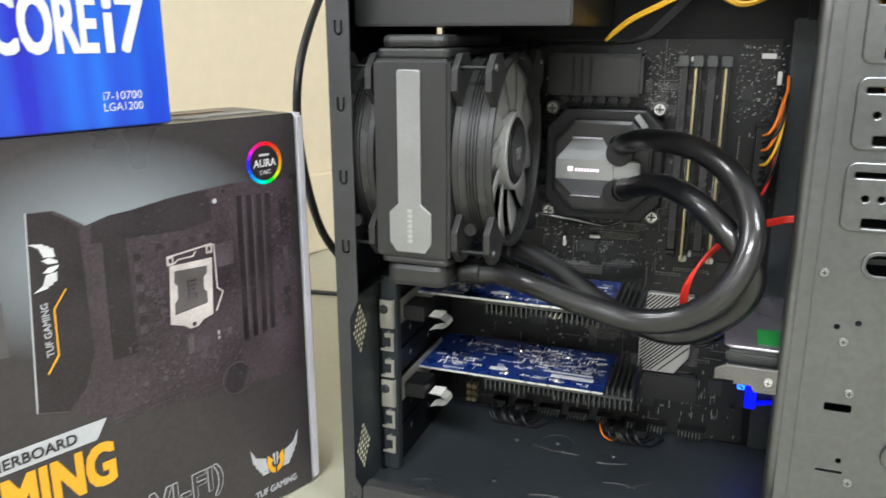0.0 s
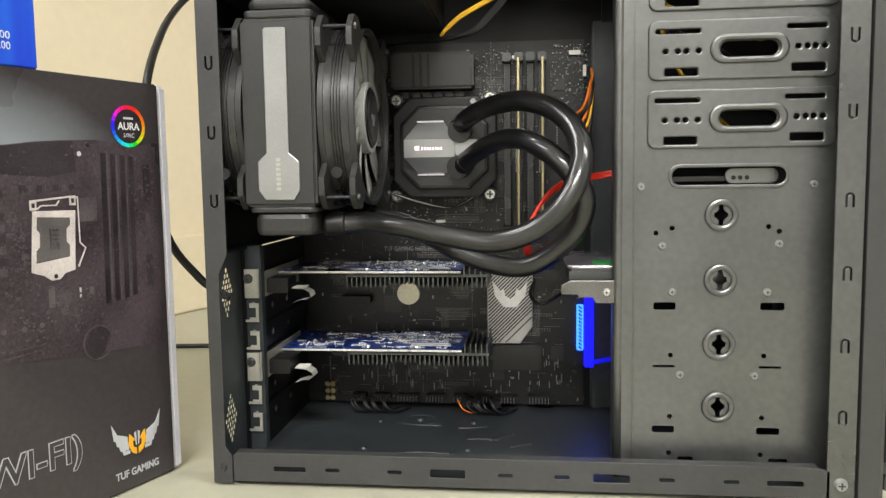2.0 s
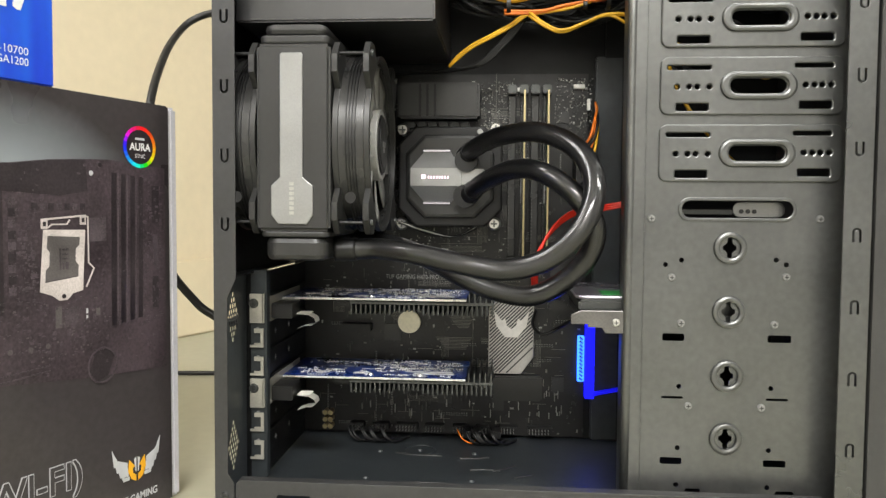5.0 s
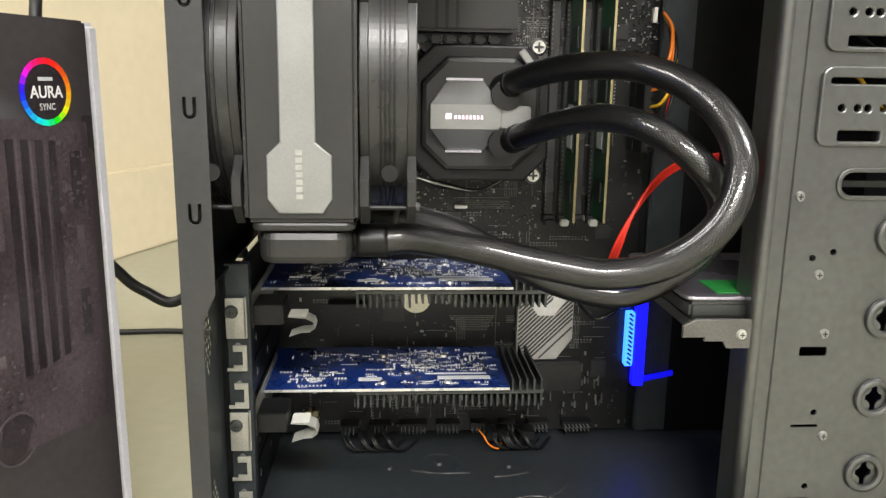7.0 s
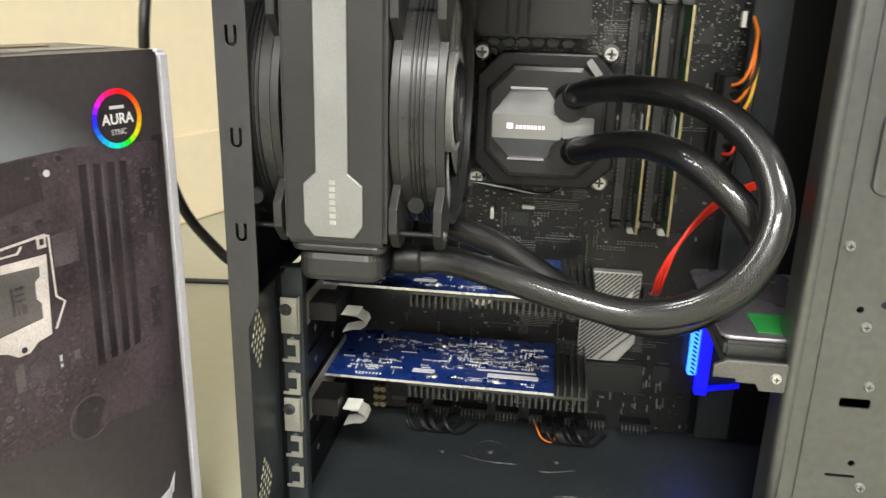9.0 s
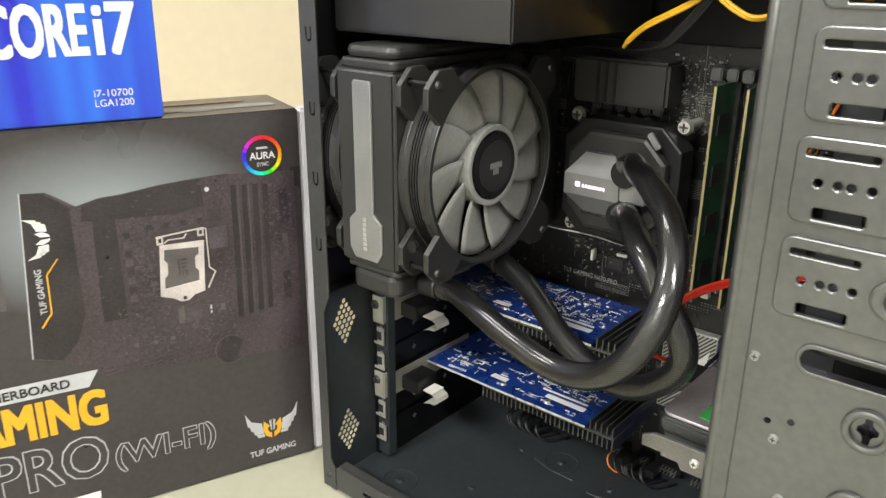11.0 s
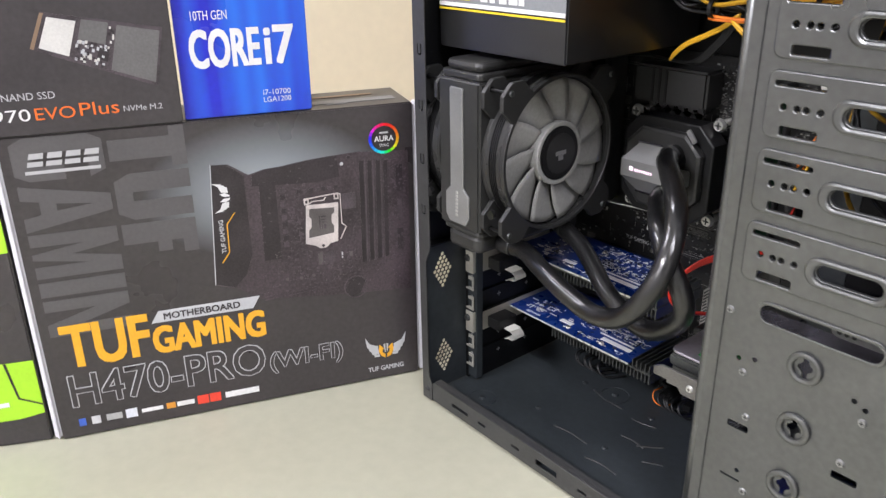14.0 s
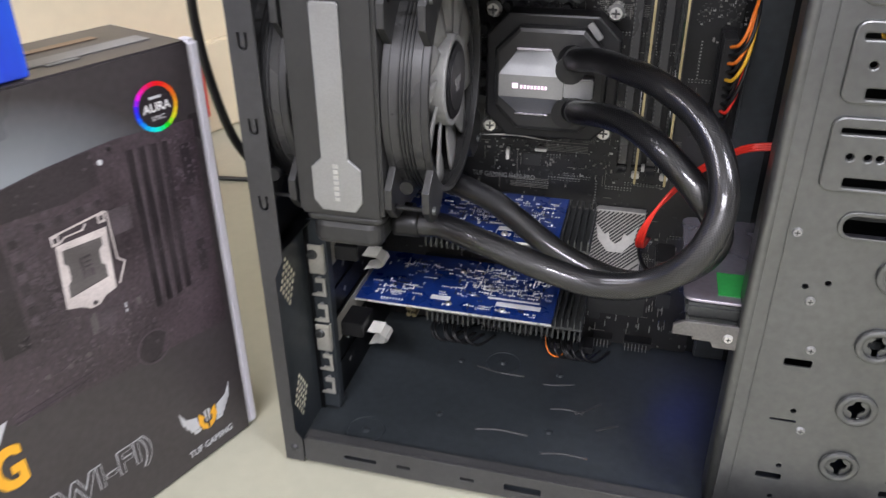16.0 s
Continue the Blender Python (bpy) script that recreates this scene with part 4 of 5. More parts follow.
    for nm, rows, m in (("dark_clutter", dark, CHIP), ("tin_clutter", bright, mat("dull_solder", (0.32, 0.32, 0.3), 0.35, 0.6)), ("pale_clutter", pale, mat("pale_ceramic", (0.17, 0.163, 0.145), 0.5))):
        tagged(part(nm, fast_boxes(rows), m, mb), "tiny soldered components", kind="stuff")
    # lighting edge
    lg = part("light_edge", box(0.2343, 0.2396, 0.1395, 0.1455, 0.0555, 0.0925, 0.0005), glow("blue_led", (0.03, 0.16, 1.0), 3.5), mb, "glowing blue light edge")
    for i in range(12):
        part("light_slit", box(-0.0016, 0.0016, -0.0002, 0.0, -0.0006, 0.0006), PLASTIC, lg, m=pose(0.237, 0.1393, 0.0578 + i * 0.003, 0, 40, 0))
    part("light_foot", plate([[(0.2405, 0.0418), (0.2685, 0.0478), (0.2685, 0.0508), (0.2475, 0.0465), (0.2405, 0.0448)]], 0.003, Matrix.Translation((0, 0.1445, 0)) @ FRONT, 0.0004), glow("blue_led_dim", (0.004, 0.004, 0.9), 0.6), mb, "deep blue lit plastic edge")
    part("board_letters", letters("TUF GAMING H470-PRO", 0.0036, Matrix.Translation((0.0758, BY - 0.0002, 0.1366)) @ FRONT, width=0.0445), mat("grey_silk_print", (0.3, 0.3, 0.29), 0.5), mb)
    part("light_guard", box(0.2404, 0.2478, 0.1395, 0.1462, 0.0415, 0.1016, 0.0005), glow("blue_led_deep", (0.004, 0.004, 0.9), 2.2), mb, "deep blue lit plastic edge")


def fast_boxes(rows):
    """Many small boxes as one mesh."""
    v, f = [], []
    for x0, x1, y0, y1, z0, z1 in rows:
        k = len(v)
        v += [(x0, y0, z0), (x1, y0, z0), (x1, y1, z0), (x0, y1, z0), (x0, y0, z1), (x1, y0, z1), (x1, y1, z1), (x0, y1, z1)]
        f += [tuple(k + i for i in q) for q in ((0, 3, 2, 1), (4, 5, 6, 7), (0, 1, 5, 4), (1, 2, 6, 5), (2, 3, 7, 6), (3, 0, 4, 7))]
    me = bpy.data.meshes.new("small_parts")
    me.from_pydata(v, [], f)
    return me


motherboard()


# ---- graphics cards ----
def graphics_card(z, lab, seed):
    gc = thing("graphics_card", lab, "graphics card", Matrix.Translation((0, 0, z)), group="graphics cards")
    rnd = random.Random(seed)
    y0, y1 = 0.0685, 0.1375
    x0, x1 = 0.0085, 0.1468
    part("circuit_board", box(x0, x1, y0, y1, -0.0009, 0.0007, 0.0002), PCBBLUE, gc)
    part("board_rim", boxes([(x0, x1, y0 - 0.0003, y0, -0.0009, 0.0006)]), TIN, gc, "pale cut edge of the board")
    white, tin, dark = [], [], []
    top = 0.0007
    for cx, cy, sx, sy, n in ((0.035, 0.088, 0.014, 0.012, 60), (0.1, 0.098, 0.024, 0.012, 150), (0.095, 0.12, 0.035, 0.01, 110), (0.04, 0.12, 0.014, 0.01, 40), (0.13, 0.105, 0.012, 0.018, 50), (0.095, 0.075, 0.035, 0.003, 24)):
        for _ in range(n):
            x, y, k = rnd.gauss(cx, sx * 0.6), rnd.gauss(cy, sy * 0.6), rnd.randint(1, 4)
            along, w, h = rnd.random() < 0.6, *rnd.choice(((0.0013, 0.0007), (0.0007, 0.0012), (0.001, 0.0005), (0.0005, 0.0009)))
            kind, tall = rnd.choice((0, 1, 1, 1, 2)), rnd.uniform(0.0002, 0.0009)
            for q in range(k):
                xx, yy = (x + q * (w + 0.0006), y) if along else (x, y + q * (h + 0.0005))
                if x0 + 0.002 < xx < x1 - 0.004 and y0 + 0.002 < yy < y1 - 0.003 and not (0.06 < xx < 0.077 and 0.078 < yy < 0.089) and not (0.098 < xx < 0.139 and 0.08 < yy < 0.093):
                    (white, tin, dark)[kind].append((xx, xx + w, yy, yy + h, top, top + tall))
    for i in range(8):
        white.append((0.028 + i * 0.0021, 0.0291 + i * 0.0021, 0.0725, 0.0745, top, top + 0.0002))
    white += [(0.0615, 0.075, 0.08, 0.085, top, top + 0.0002), (0.066, 0.072, 0.0865, 0.0875, top, top + 0.0002), (0.107, 0.1375, 0.0815, 0.0865, top, top + 0.0002), (0.1, 0.136, 0.0895, 0.0915, top, top + 0.0002), (0.0955, 0.1045, 0.0755, 0.0758, top, top + 0.0002), (0.0955, 0.1045, 0.0785, 0.0788, top, top + 0.0002), (0.045, 0.049, 0.093, 0.095, top, top + 0.0002), (0.05, 0.06, 0.106, 0.107, top, top + 0.0002)]
    for nm, rows, m in (("print_layer", white, PRINTWHITE), ("solder_layer", tin, TIN), ("component_layer", dark, CHIP)):
        tagged(part(nm, fast_boxes(rows), m, gc), "small solder points and print", kind="stuff")
    for x, y in ((0.0755, 0.0765), (0.1125, 0.0765), (0.0755, 0.12), (0.1125, 0.12)):
        sc = screw("spring_screw", (x, y, top), 0.0024, CHROME, gc, "z")
    # finned heat sink hanging under the board
    hs = part("heat_sink", box(0.0608, 0.1668, y0 + 0.0025, 0.13, -0.0042, -0.0022, 0.0003), FIN, gc, "dark finned heat sink")
    n = 30
    for i in range(n):
        x = 0.0612 + i * 0.00358
        part("fin", FINMESH[0 if not 8 < i < 15 else 1], FIN, hs, m=Matrix.Translation((x, 0, 0)))
    for i in range(5):
        x = 0.1485 + i * 0.0041
        part("fin_tall", FINMESH[2], FIN, hs, m=Matrix.Translation((x, 0, 0)))
    part("shroud_arm", box(0.048, 0.0605, y0 + 0.006, 0.1, -0.0065, -0.0025, 0.0008), PLASTIC, gc)
    # bracket with its screw tab
    br = part("bracket", boxes([(0.0098, 0.0108, 0.0335, 0.118, -0.0135, 0.0045), (0.0012, 0.0112, 0.0222, 0.0233, -0.0125, 0.0076), (0.0098, 0.0108, 0.0222, 0.0335, -0.0125, 0.0076)], 0.0002), NICKEL, gc, "bright steel bracket")
    screw("bracket_screw", (0.004, 0.0222, 0.001), 0.0034, FIN, br)
    part("video_socket", box(0.0108, 0.026, 0.04, 0.062, -0.0115, -0.001, 0.0006), PLASTIC, gc)
    # folded white ribbon
    ys = ((0.0275, 0.0), (0.0365, -0.0005), (0.0405, -0.0022), (0.0415, -0.0045), (0.0385, -0.0062), (0.034, -0.0064), (0.028, -0.008))
    rb = bmesh.new()
    dz = -0.0088
    va = [[rb.verts.new((x, y, zz * 1.3 + dz)) for y in (0.0445, 0.057)] for x, zz in ys]
    for a, b in zip(va, va[1:]):
        rb.faces.new((a[0], b[0], b[1], a[1]))
    bmesh.ops.solidify(rb, geom=rb.faces[:], thickness=0.0008)
    ribbon = part("ribbon", rb, WHITEFILM, gc, "folded white ribbon cable")
    for i in range(9):
        y = 0.0452 + i * 0.0014
        part("ribbon_core", box(0.028, 0.037, y, y + 0.0005, dz + 0.0003, dz + 0.0008), WHITEFILM, ribbon)
    return gc


FINMESH = [mesh(box(0, 0.0012, 0.0712, 0.129, -0.0118, -0.0046), "fin"), mesh(box(0, 0.0012, 0.0712, 0.129, -0.0095, -0.0046), "fin_short"), mesh(box(0, 0.001, 0.0712, 0.129, -0.0044, 0.0045), "fin_tall")]
graphics_card(0.1284, "blue graphics card with dark fins under the hoses", 3)
graphics_card(0.0700, "blue graphics card with dark fins above the case floor", 8)


# ---- hard drive in the cage ----
def hard_drive():
    hd = thing("hard_drive", "silver hard drive sliding out of the drive cage", "hard drive")
    part("drive_body", box(0.222, 0.365, 0.008, 0.109, 0.1295, 0.1375, 0.0015), FIN, hd)
    part("drive_base", box(0.2235, 0.364, 0.01, 0.107, 0.122, 0.1293, 0.0012), FIN, hd)
    part("drive_lid", plate([rrect(0.2205, 0.366, 0.01, 0.108, 0.006)], 0.002, pose(0, 0, 0.1376), 0.0006), mat("mirror_lid", (0.5, 0.47, 0.54), 0.3, 0.85), hd)
    part("side_rail", plate([[(0.2165, 0.1225), (0.227, 0.1225), (0.227, 0.1205), (0.236, 0.1205), (0.238, 0.117), (0.252, 0.117), (0.252, 0.1315), (0.2225, 0.1315), (0.2165, 0.1285)]], 0.0022, Matrix.Translation((0, 0.0022, 0)) @ FRONT, 0.0005), mat("dull_rail", (0.15, 0.145, 0.14), 0.35, 0.7, 0.2, 120), hd)
    screw("side_screw", (0.2446, 0.0, 0.124), 0.0026, CHROME, hd)
    part("green_sticker", box(0.238, 0.262, 0.016, 0.04, 0.1398, 0.1401), mat("green_sticker", (0.03, 0.3, 0.06), 0.4), hd, "green paper sticker")
    part("data_plug", box(0.206, 0.2172, 0.06, 0.085, 0.1235, 0.131, 0.0008), PLASTIC, hd)


hard_drive()


# ---- boxes beside the case ----
O = Vector((-0.1545, -0.2935, 0))
FACE = Matrix(((U.x, 0, N.x, O.x), (U.y, 0, N.y, O.y), (0, 1, 0, 0), (0, 0, 0, 1)))   # across, up, out of the printed face
SKEW = Matrix(((1, 0.0118, 0, 0), (0, 1, 0, 0), (0, -0.0135, 1, 0), (0, 0, 0, 1)))   # the cartons are pressed slightly out of square
FS = FACE @ SKEW


def skewed(bm, m=SKEW):
    bmesh.ops.transform(bm, matrix=m, verts=bm.verts[:])
    return bm



def board_print():
    """Black print with a pale glow behind the pictured board."""
    m = mat("box_front_print", (0.042, 0.0365, 0.038), 0.32, 0, 0.2, 40, 0.03, 900, coat=0.12)
    nt = m.node_tree
    p = nt.nodes["Principled BSDF"]
    tc = nt.nodes.new("ShaderNodeTexCoord")
    mp = nt.nodes.new("ShaderNodeMapping")
    mp.inputs["Location"].default_value = (-0.192 / 0.098, -0.2 / 0.058, 0)
    mp.inputs["Scale"].default_value = (1 / 0.098, 1 / 0.058, 0)
    nt.links.new(tc.outputs["Object"], mp.inputs["Vector"])
    g = nt.nodes.new("ShaderNodeTexGradient")
    g.gradient_type = "SPHERICAL"
    nt.links.new(mp.outputs[0], g.inputs["Vector"])
    mx = nt.nodes.new("ShaderNodeMix")
    mx.data_type = "RGBA"
    mx.inputs[7].default_value = (0.33, 0.37, 0.4, 1)
    old = p.inputs["Base Color"].links[0].from_socket
    nt.links.new(old, mx.inputs[6])
    nt.links.new(g.outputs[0], mx.inputs[0])
    nt.links.new(mx.outputs[2], p.inputs["Base Color"])
    return m


GREYPRINT = mat("grey_print", (0.088, 0.084, 0.086), 0.38, 0, 0.1, 60)
LIGHTPRINT = mat("light_grey_print", (0.5, 0.51, 0.53), 0.4, 0, 0.06, 60)
TOPPRINT = mat("pale_grey_print", (0.2, 0.2, 0.195), 0.45, 0, 0.15, 200)
TOPTAN = mat("tan_print", (0.24, 0.16, 0.1), 0.45, 0, 0.15, 200)
MAKERPRINT = mat("mid_grey_print", (0.42, 0.42, 0.43), 0.4, 0, 0.06, 60)
YELLOWPRINT = mat("amber_print", (0.8, 0.4, 0.02), 0.4, 0, 0.08, 60)
BOARDPRINT = mat("pictured_board", (0.047, 0.035, 0.041), 0.35, 0, 0.55, 90)
BOARDDARK = mat("pictured_board_dark", (0.026, 0.0205, 0.0235), 0.35, 0, 0.5, 120)
BOARDMID = mat("pictured_board_parts", (0.066, 0.053, 0.06), 0.4, 0, 0.6, 200)


def flat(pts, h=0.0003):
    return plate([pts], 0.0002, FS @ pose(0, 0, h))


def quad(a0, b0, a1, b1, h=0.0003):
    return flat([(a0, b0), (a1, b0), (a1, b1), (a0, b1)], h)


def motherboard_box():
    bx = thing("motherboard_box", "black printed cardboard motherboard box standing on the desk", "box")
    W, H, D = 0.3145, 0.2606, 0.066
    part("carton", skewed(box(0.0, W, 0.0008, H, -D, -0.0002, 0.0012)), PAPERBLACK, bx, m=FACE)
    part("front_print", skewed(box(0.001, W - 0.001, 0.0018, H - 0.001, -0.0002, 0.0, 0.0)), board_print(), bx, "black print with a pale glow", m=FACE)
    for a, w in ((-0.0058, 0.0057), (W + 0.0001, 0.0082)):
        part("lid_edge", skewed(box(a, a + w, 0.0008, H - 0.0004, -0.012, -0.0006, 0.0022, 3)), CARDEDGE, bx, "rounded grey cardboard edge", m=FACE)
    # large faint letters, turned a quarter and set heavy: (start, depth, foot, head) and strokes in the letter's own square
    glyphs = (
        ((0.2592, 0.031, 0.074, 0.13), [[(0, 0.8), (0.24, 0.8), (0.24, 0), (0.76, 0), (0.76, 0.8), (1, 0.8), (1, 1), (0, 1)]]),
        ((0.2248, 0.0375, 0.074, 0.13), [[(0, 1), (0, 0.2), (0.16, 0), (0.84, 0), (1, 0.2), (1, 1), (0.6, 1), (0.6, 0.22), (0.4, 0.22), (0.4, 1)]]),
        ((0.184, 0.0285, 0.074, 0.13), [[(0, 0), (0.6, 0), (0.6, 0.45), (0.9, 0.45), (0.9, 0.64), (0.6, 0.64), (0.6, 0.8), (1, 0.8), (1, 1), (0, 1)]]),
        ((0.2592, 0.033, 0.0075, 0.0705), [[(0, 0.15), (0.15, 0), (0.85, 0), (1, 0.15), (1, 0.55), (0.55, 0.55), (0.55, 0.38), (0.68, 0.38), (0.68, 0.2), (0.36, 0.2), (0.36, 0.82), (1, 0.82), (0.85, 1), (0.15, 1), (0, 0.85)]]),
        ((0.2232, 0.0365, 0.0075, 0.0705), [[(0, 0), (0.3, 0), (0.36, 0.2), (0.64, 0.2), (0.7, 0), (1, 0), (0.68, 1), (0.32, 1)], [(0.42, 0.38), (0.58, 0.38), (0.5, 0.8)]]),
        ((0.1845, 0.0365, 0.0075, 0.0705), [[(0, 0), (0.27, 0), (0.27, 0.62), (0.44, 0), (0.56, 0), (0.73, 0.62), (0.73, 0), (1, 0), (1, 1), (0.66, 1), (0.5, 0.45), (0.34, 1), (0, 1)]]),
        ((0.1445, 0.0125, 0.0075, 0.0705), [[(0, 0), (1, 0), (1, 1), (0, 1)]]),
        ((0.1285, 0.0315, 0.0075, 0.0705), [[(0, 0), (0.3, 0), (0.3, 0.6), (0.66, 0), (1, 0), (1, 1), (0.7, 1), (0.7, 0.42), (0.34, 1), (0, 1)]]))
    for (b0, deep, a0, a1), shapes in glyphs:
        part("large_letter", plate([[(a0 + q * (a1 - a0), b0 - p * deep) for p, q in o] for o in shapes], 0.0002, FS @ pose(0, 0, 0.0001)), GREYPRINT, bx, "large dark grey upright letter")
    # maker's mark as plain shapes
    for i in range(4):
        a = 0.0172 + i * 0.0128
        part("maker_mark", flat([(a, 0.2375), (a + 0.0108, 0.2375), (a + 0.0115, 0.2412), (a + 0.001, 0.2412)], 0.0006), MAKERPRINT, bx)
        part("maker_mark", flat([(a + 0.0016, 0.2432), (a + 0.0118, 0.2432), (a + 0.0127, 0.2475), (a + 0.003, 0.2475)], 0.0006), MAKERPRINT, bx)
    part("slogan_bar", quad(0.0152, 0.2318, 0.0672, 0.2343, 0.0006), MAKERPRINT, bx)
    # main writing
    part("title_letters", letters("TUF", 0.0365, FS @ Matrix.Translation((0.0152, 0.0678, 0.0002)), width=0.065, bold=0.035), YELLOWPRINT, bx, "bold amber letters")
    part("title_letters", letters("GAMING", 0.0238, FS @ Matrix.Translation((0.084, 0.0676, 0.0002)), width=0.091, bold=0.045), YELLOWPRINT, bx, "bold amber letters")
    for txt, hh, aa, bb, ww in (("H470-PRO", 0.0295, 0.0135, 0.0303, 0.1585), ("(WI-FI)", 0.0208, 0.177, 0.0275, 0.065)):
        part("model_letters", letters(txt, hh, FS @ Matrix.Translation((aa, bb, 0.0002)), width=ww, bold=0.034), LIGHTPRINT, bx, "outlined light grey letters")
        part("model_letters_core", letters(txt, hh, FS @ Matrix.Translation((aa, bb, 0.0005)), width=ww, bold=0.008), PAPERBLACK, bx)
    part("banner", flat([(0.0842, 0.0955), (0.1672, 0.095), (0.1738, 0.1058), (0.0908, 0.106)], 0.0003), LIGHTPRINT, bx)
    part("banner_letters", letters("MOTHERBOARD", 0.0058, FS @ Matrix.Translation((0.0945, 0.0977, 0.0005)), width=0.062, bold=0.03), BOARDDARK, bx)
    # row of small marks along the bottom
    cols = ((0.05, 0.12, 0.5), (0.6, 0.6, 0.62), (0.4, 0.4, 0.4), (0.7, 0.72, 0.78), (0.75, 0.75, 0.75), (0.7, 0.3, 0.03), (0.75, 0.75, 0.75), (0.75, 0.06, 0.03), (0.75, 0.06, 0.03), (0.75, 0.75, 0.75))
    for (a, w, h), c in zip(((0.0148, 0.0055, 0.007), (0.0248, 0.007, 0.0075), (0.0365, 0.0125, 0.006), (0.052, 0.0092, 0.0085), (0.0648, 0.0175, 0.0035), (0.0852, 0.0075, 0.0055), (0.094, 0.0145, 0.0045), (0.1112, 0.0095, 0.0085), (0.1217, 0.0095, 0.0085), (0.135, 0.0295, 0.0055)), cols):
        part("small_mark", quad(a, 0.0148 - h / 2, a + w, 0.0148 + h / 2, 0.0004), mat("mark_%d_%d_%d" % tuple(int(v * 100) for v in c), c, 0.45), bx)
    # rainbow ring
    import colorsys
    for i in range(24):
        t0, t1 = 2 * math.pi * i / 24, 2 * math.pi * (i + 1.02) / 24
        seg = [(0.2888 + r * math.cos(t), 0.232 + r * math.sin(t)) for r, t in ((0.0108, t0), (0.0132, t0), (0.0132, t1), (0.0108, t1))]
        c = colorsys.hsv_to_rgb(float(np.interp(i * 15 + 7, (0, 90, 135, 180, 225, 270, 315, 360), (0.1, -0.02, -0.13, -0.34, -0.44, -0.54, -0.82, -0.9))) % 1.0, 0.95, 0.92)
        part("rainbow_ring", flat(seg, 0.0005), mat("ring_%d" % i, tuple(v ** 2.0 * 0.8 + 0.005 for v in c), 0.4), bx)
    part("ring_disc", flat(circ(0.2888, 0.232, 0.0107, 32), 0.0004), BOARDDARK, bx)
    part("ring_letters", letters("AURA", 0.0046, FS @ Matrix.Translation((0.2888, 0.2297, 0.0006)), width=0.0166, align="CENTER", bold=0.02), PRINTWHITE, bx)
    part("ring_letters", letters("SYNC", 0.0026, FS @ Matrix.Translation((0.2888, 0.225, 0.0006)), width=0.008, align="CENTER"), PRINTWHITE, bx)
    part("ring_bar", quad(0.2851, 0.2363, 0.2925, 0.2377, 0.0006), LIGHTPRINT, bx)
    # winged shield
    def feather(cx, cy, s, tip, base, w, turn=0.0):
        """One curved feather of a winged mark."""
        (ax, ay), (bx_, by_) = tip, base
        mx_, my_ = (ax + bx_) / 2 - 0.25 * (ay - by_), (ay + by_) / 2 - 0.25 * (bx_ - ax)
        pts = [(ax, ay), (mx_ + w * 0.4, my_ + w * 0.5), (bx_, by_ + w * 0.5), (bx_, by_ - w * 0.5), (mx_ - w * 0.4, my_ - w * 0.5)]
        c, n = math.cos(turn), math.sin(turn)
        pts = [(cx + (s * x) * c - y * n, cy + (s * x) * n + y * c) for x, y in pts]
        return pts if s < 0 else pts[::-1]
    for s in (1, -1):
        for tip, base, w in (((-0.0195, 0.0135), (-0.0075, 0.001), 0.0034), ((-0.0175, 0.007), (-0.0072, -0.002), 0.003), ((-0.015, 0.001), (-0.0068, -0.0048), 0.0026), ((-0.0125, -0.004), (-0.006, -0.0075), 0.0022)):
            part("wing_mark", flat(feather(0.2832, 0.033, s, tip, base, w), 0.0005), LIGHTPRINT, bx)
        part("shield_mark", flat([(0.2832 + s * a, 0.033 + b) for a, b in ((0.0015, -0.001), (0.0062, 0.0042), (0.0072, -0.003), (0.0045, -0.0085), (0.0008, -0.0105), (0.0008, -0.0065), (0.0032, -0.005), (0.0036, -0.0015))][::s], 0.0006), YELLOWPRINT, bx)
        part("brow_mark", flat([(0.2832 + s * a, 0.033 + b) for a, b in ((0.0006, 0.0045), (0.0024, 0.0035), (0.0012, -0.0045), (0.0006, -0.0045))][::s], 0.0006), LIGHTPRINT, bx)
    part("shield_letters", letters("TUF GAMING", 0.0046, FS @ Matrix.Translation((0.2655, 0.0098, 0.0005)), width=0.034, bold=0.035), LIGHTPRINT, bx)
    # picture of the board
    rnd = random.Random(11)
    steel = mat("pictured_steel", (0.52, 0.47, 0.45), 0.4, 0, 0.3, 200)
    core = mat("pictured_core", (0.1, 0.09, 0.088), 0.4, 0, 0.3, 200)
    part("pictured_board", flat([(0.139, 0.1216), (0.1464, 0.2245), (0.1596, 0.2239), (0.1748, 0.2134), (0.1879, 0.2167), (0.1991, 0.2173), (0.2229, 0.2204), (0.2442, 0.2219), (0.2638, 0.2227), (0.3095, 0.2195), (0.3095, 0.09), (0.25, 0.094), (0.1763, 0.1017), (0.1545, 0.1167)], 0.0002), BOARDPRINT, bx)
    part("pictured_cover", flat([(0.139, 0.1216), (0.1464, 0.2245), (0.159, 0.2235), (0.171, 0.213), (0.1715, 0.145), (0.165, 0.127), (0.1545, 0.1167)], 0.0004), BOARDDARK, bx)
    part("pictured_cover_edge", flat([(0.1596, 0.2239), (0.1645, 0.2208), (0.1748, 0.2134), (0.1742, 0.2122), (0.164, 0.2195), (0.159, 0.2222)], 0.0006), BOARDMID, bx)
    part("pictured_cover", flat([(0.1765, 0.2035), (0.1775, 0.2128), (0.1879, 0.2163), (0.1991, 0.2168), (0.2229, 0.2198), (0.2475, 0.2216), (0.249, 0.2035), (0.23, 0.2005)], 0.0004), BOARDDARK, bx)
    part("pictured_cover", flat([(0.1812, 0.137), (0.1825, 0.2055), (0.1955, 0.2055), (0.1955, 0.137)], 0.0005), BOARDDARK, bx)
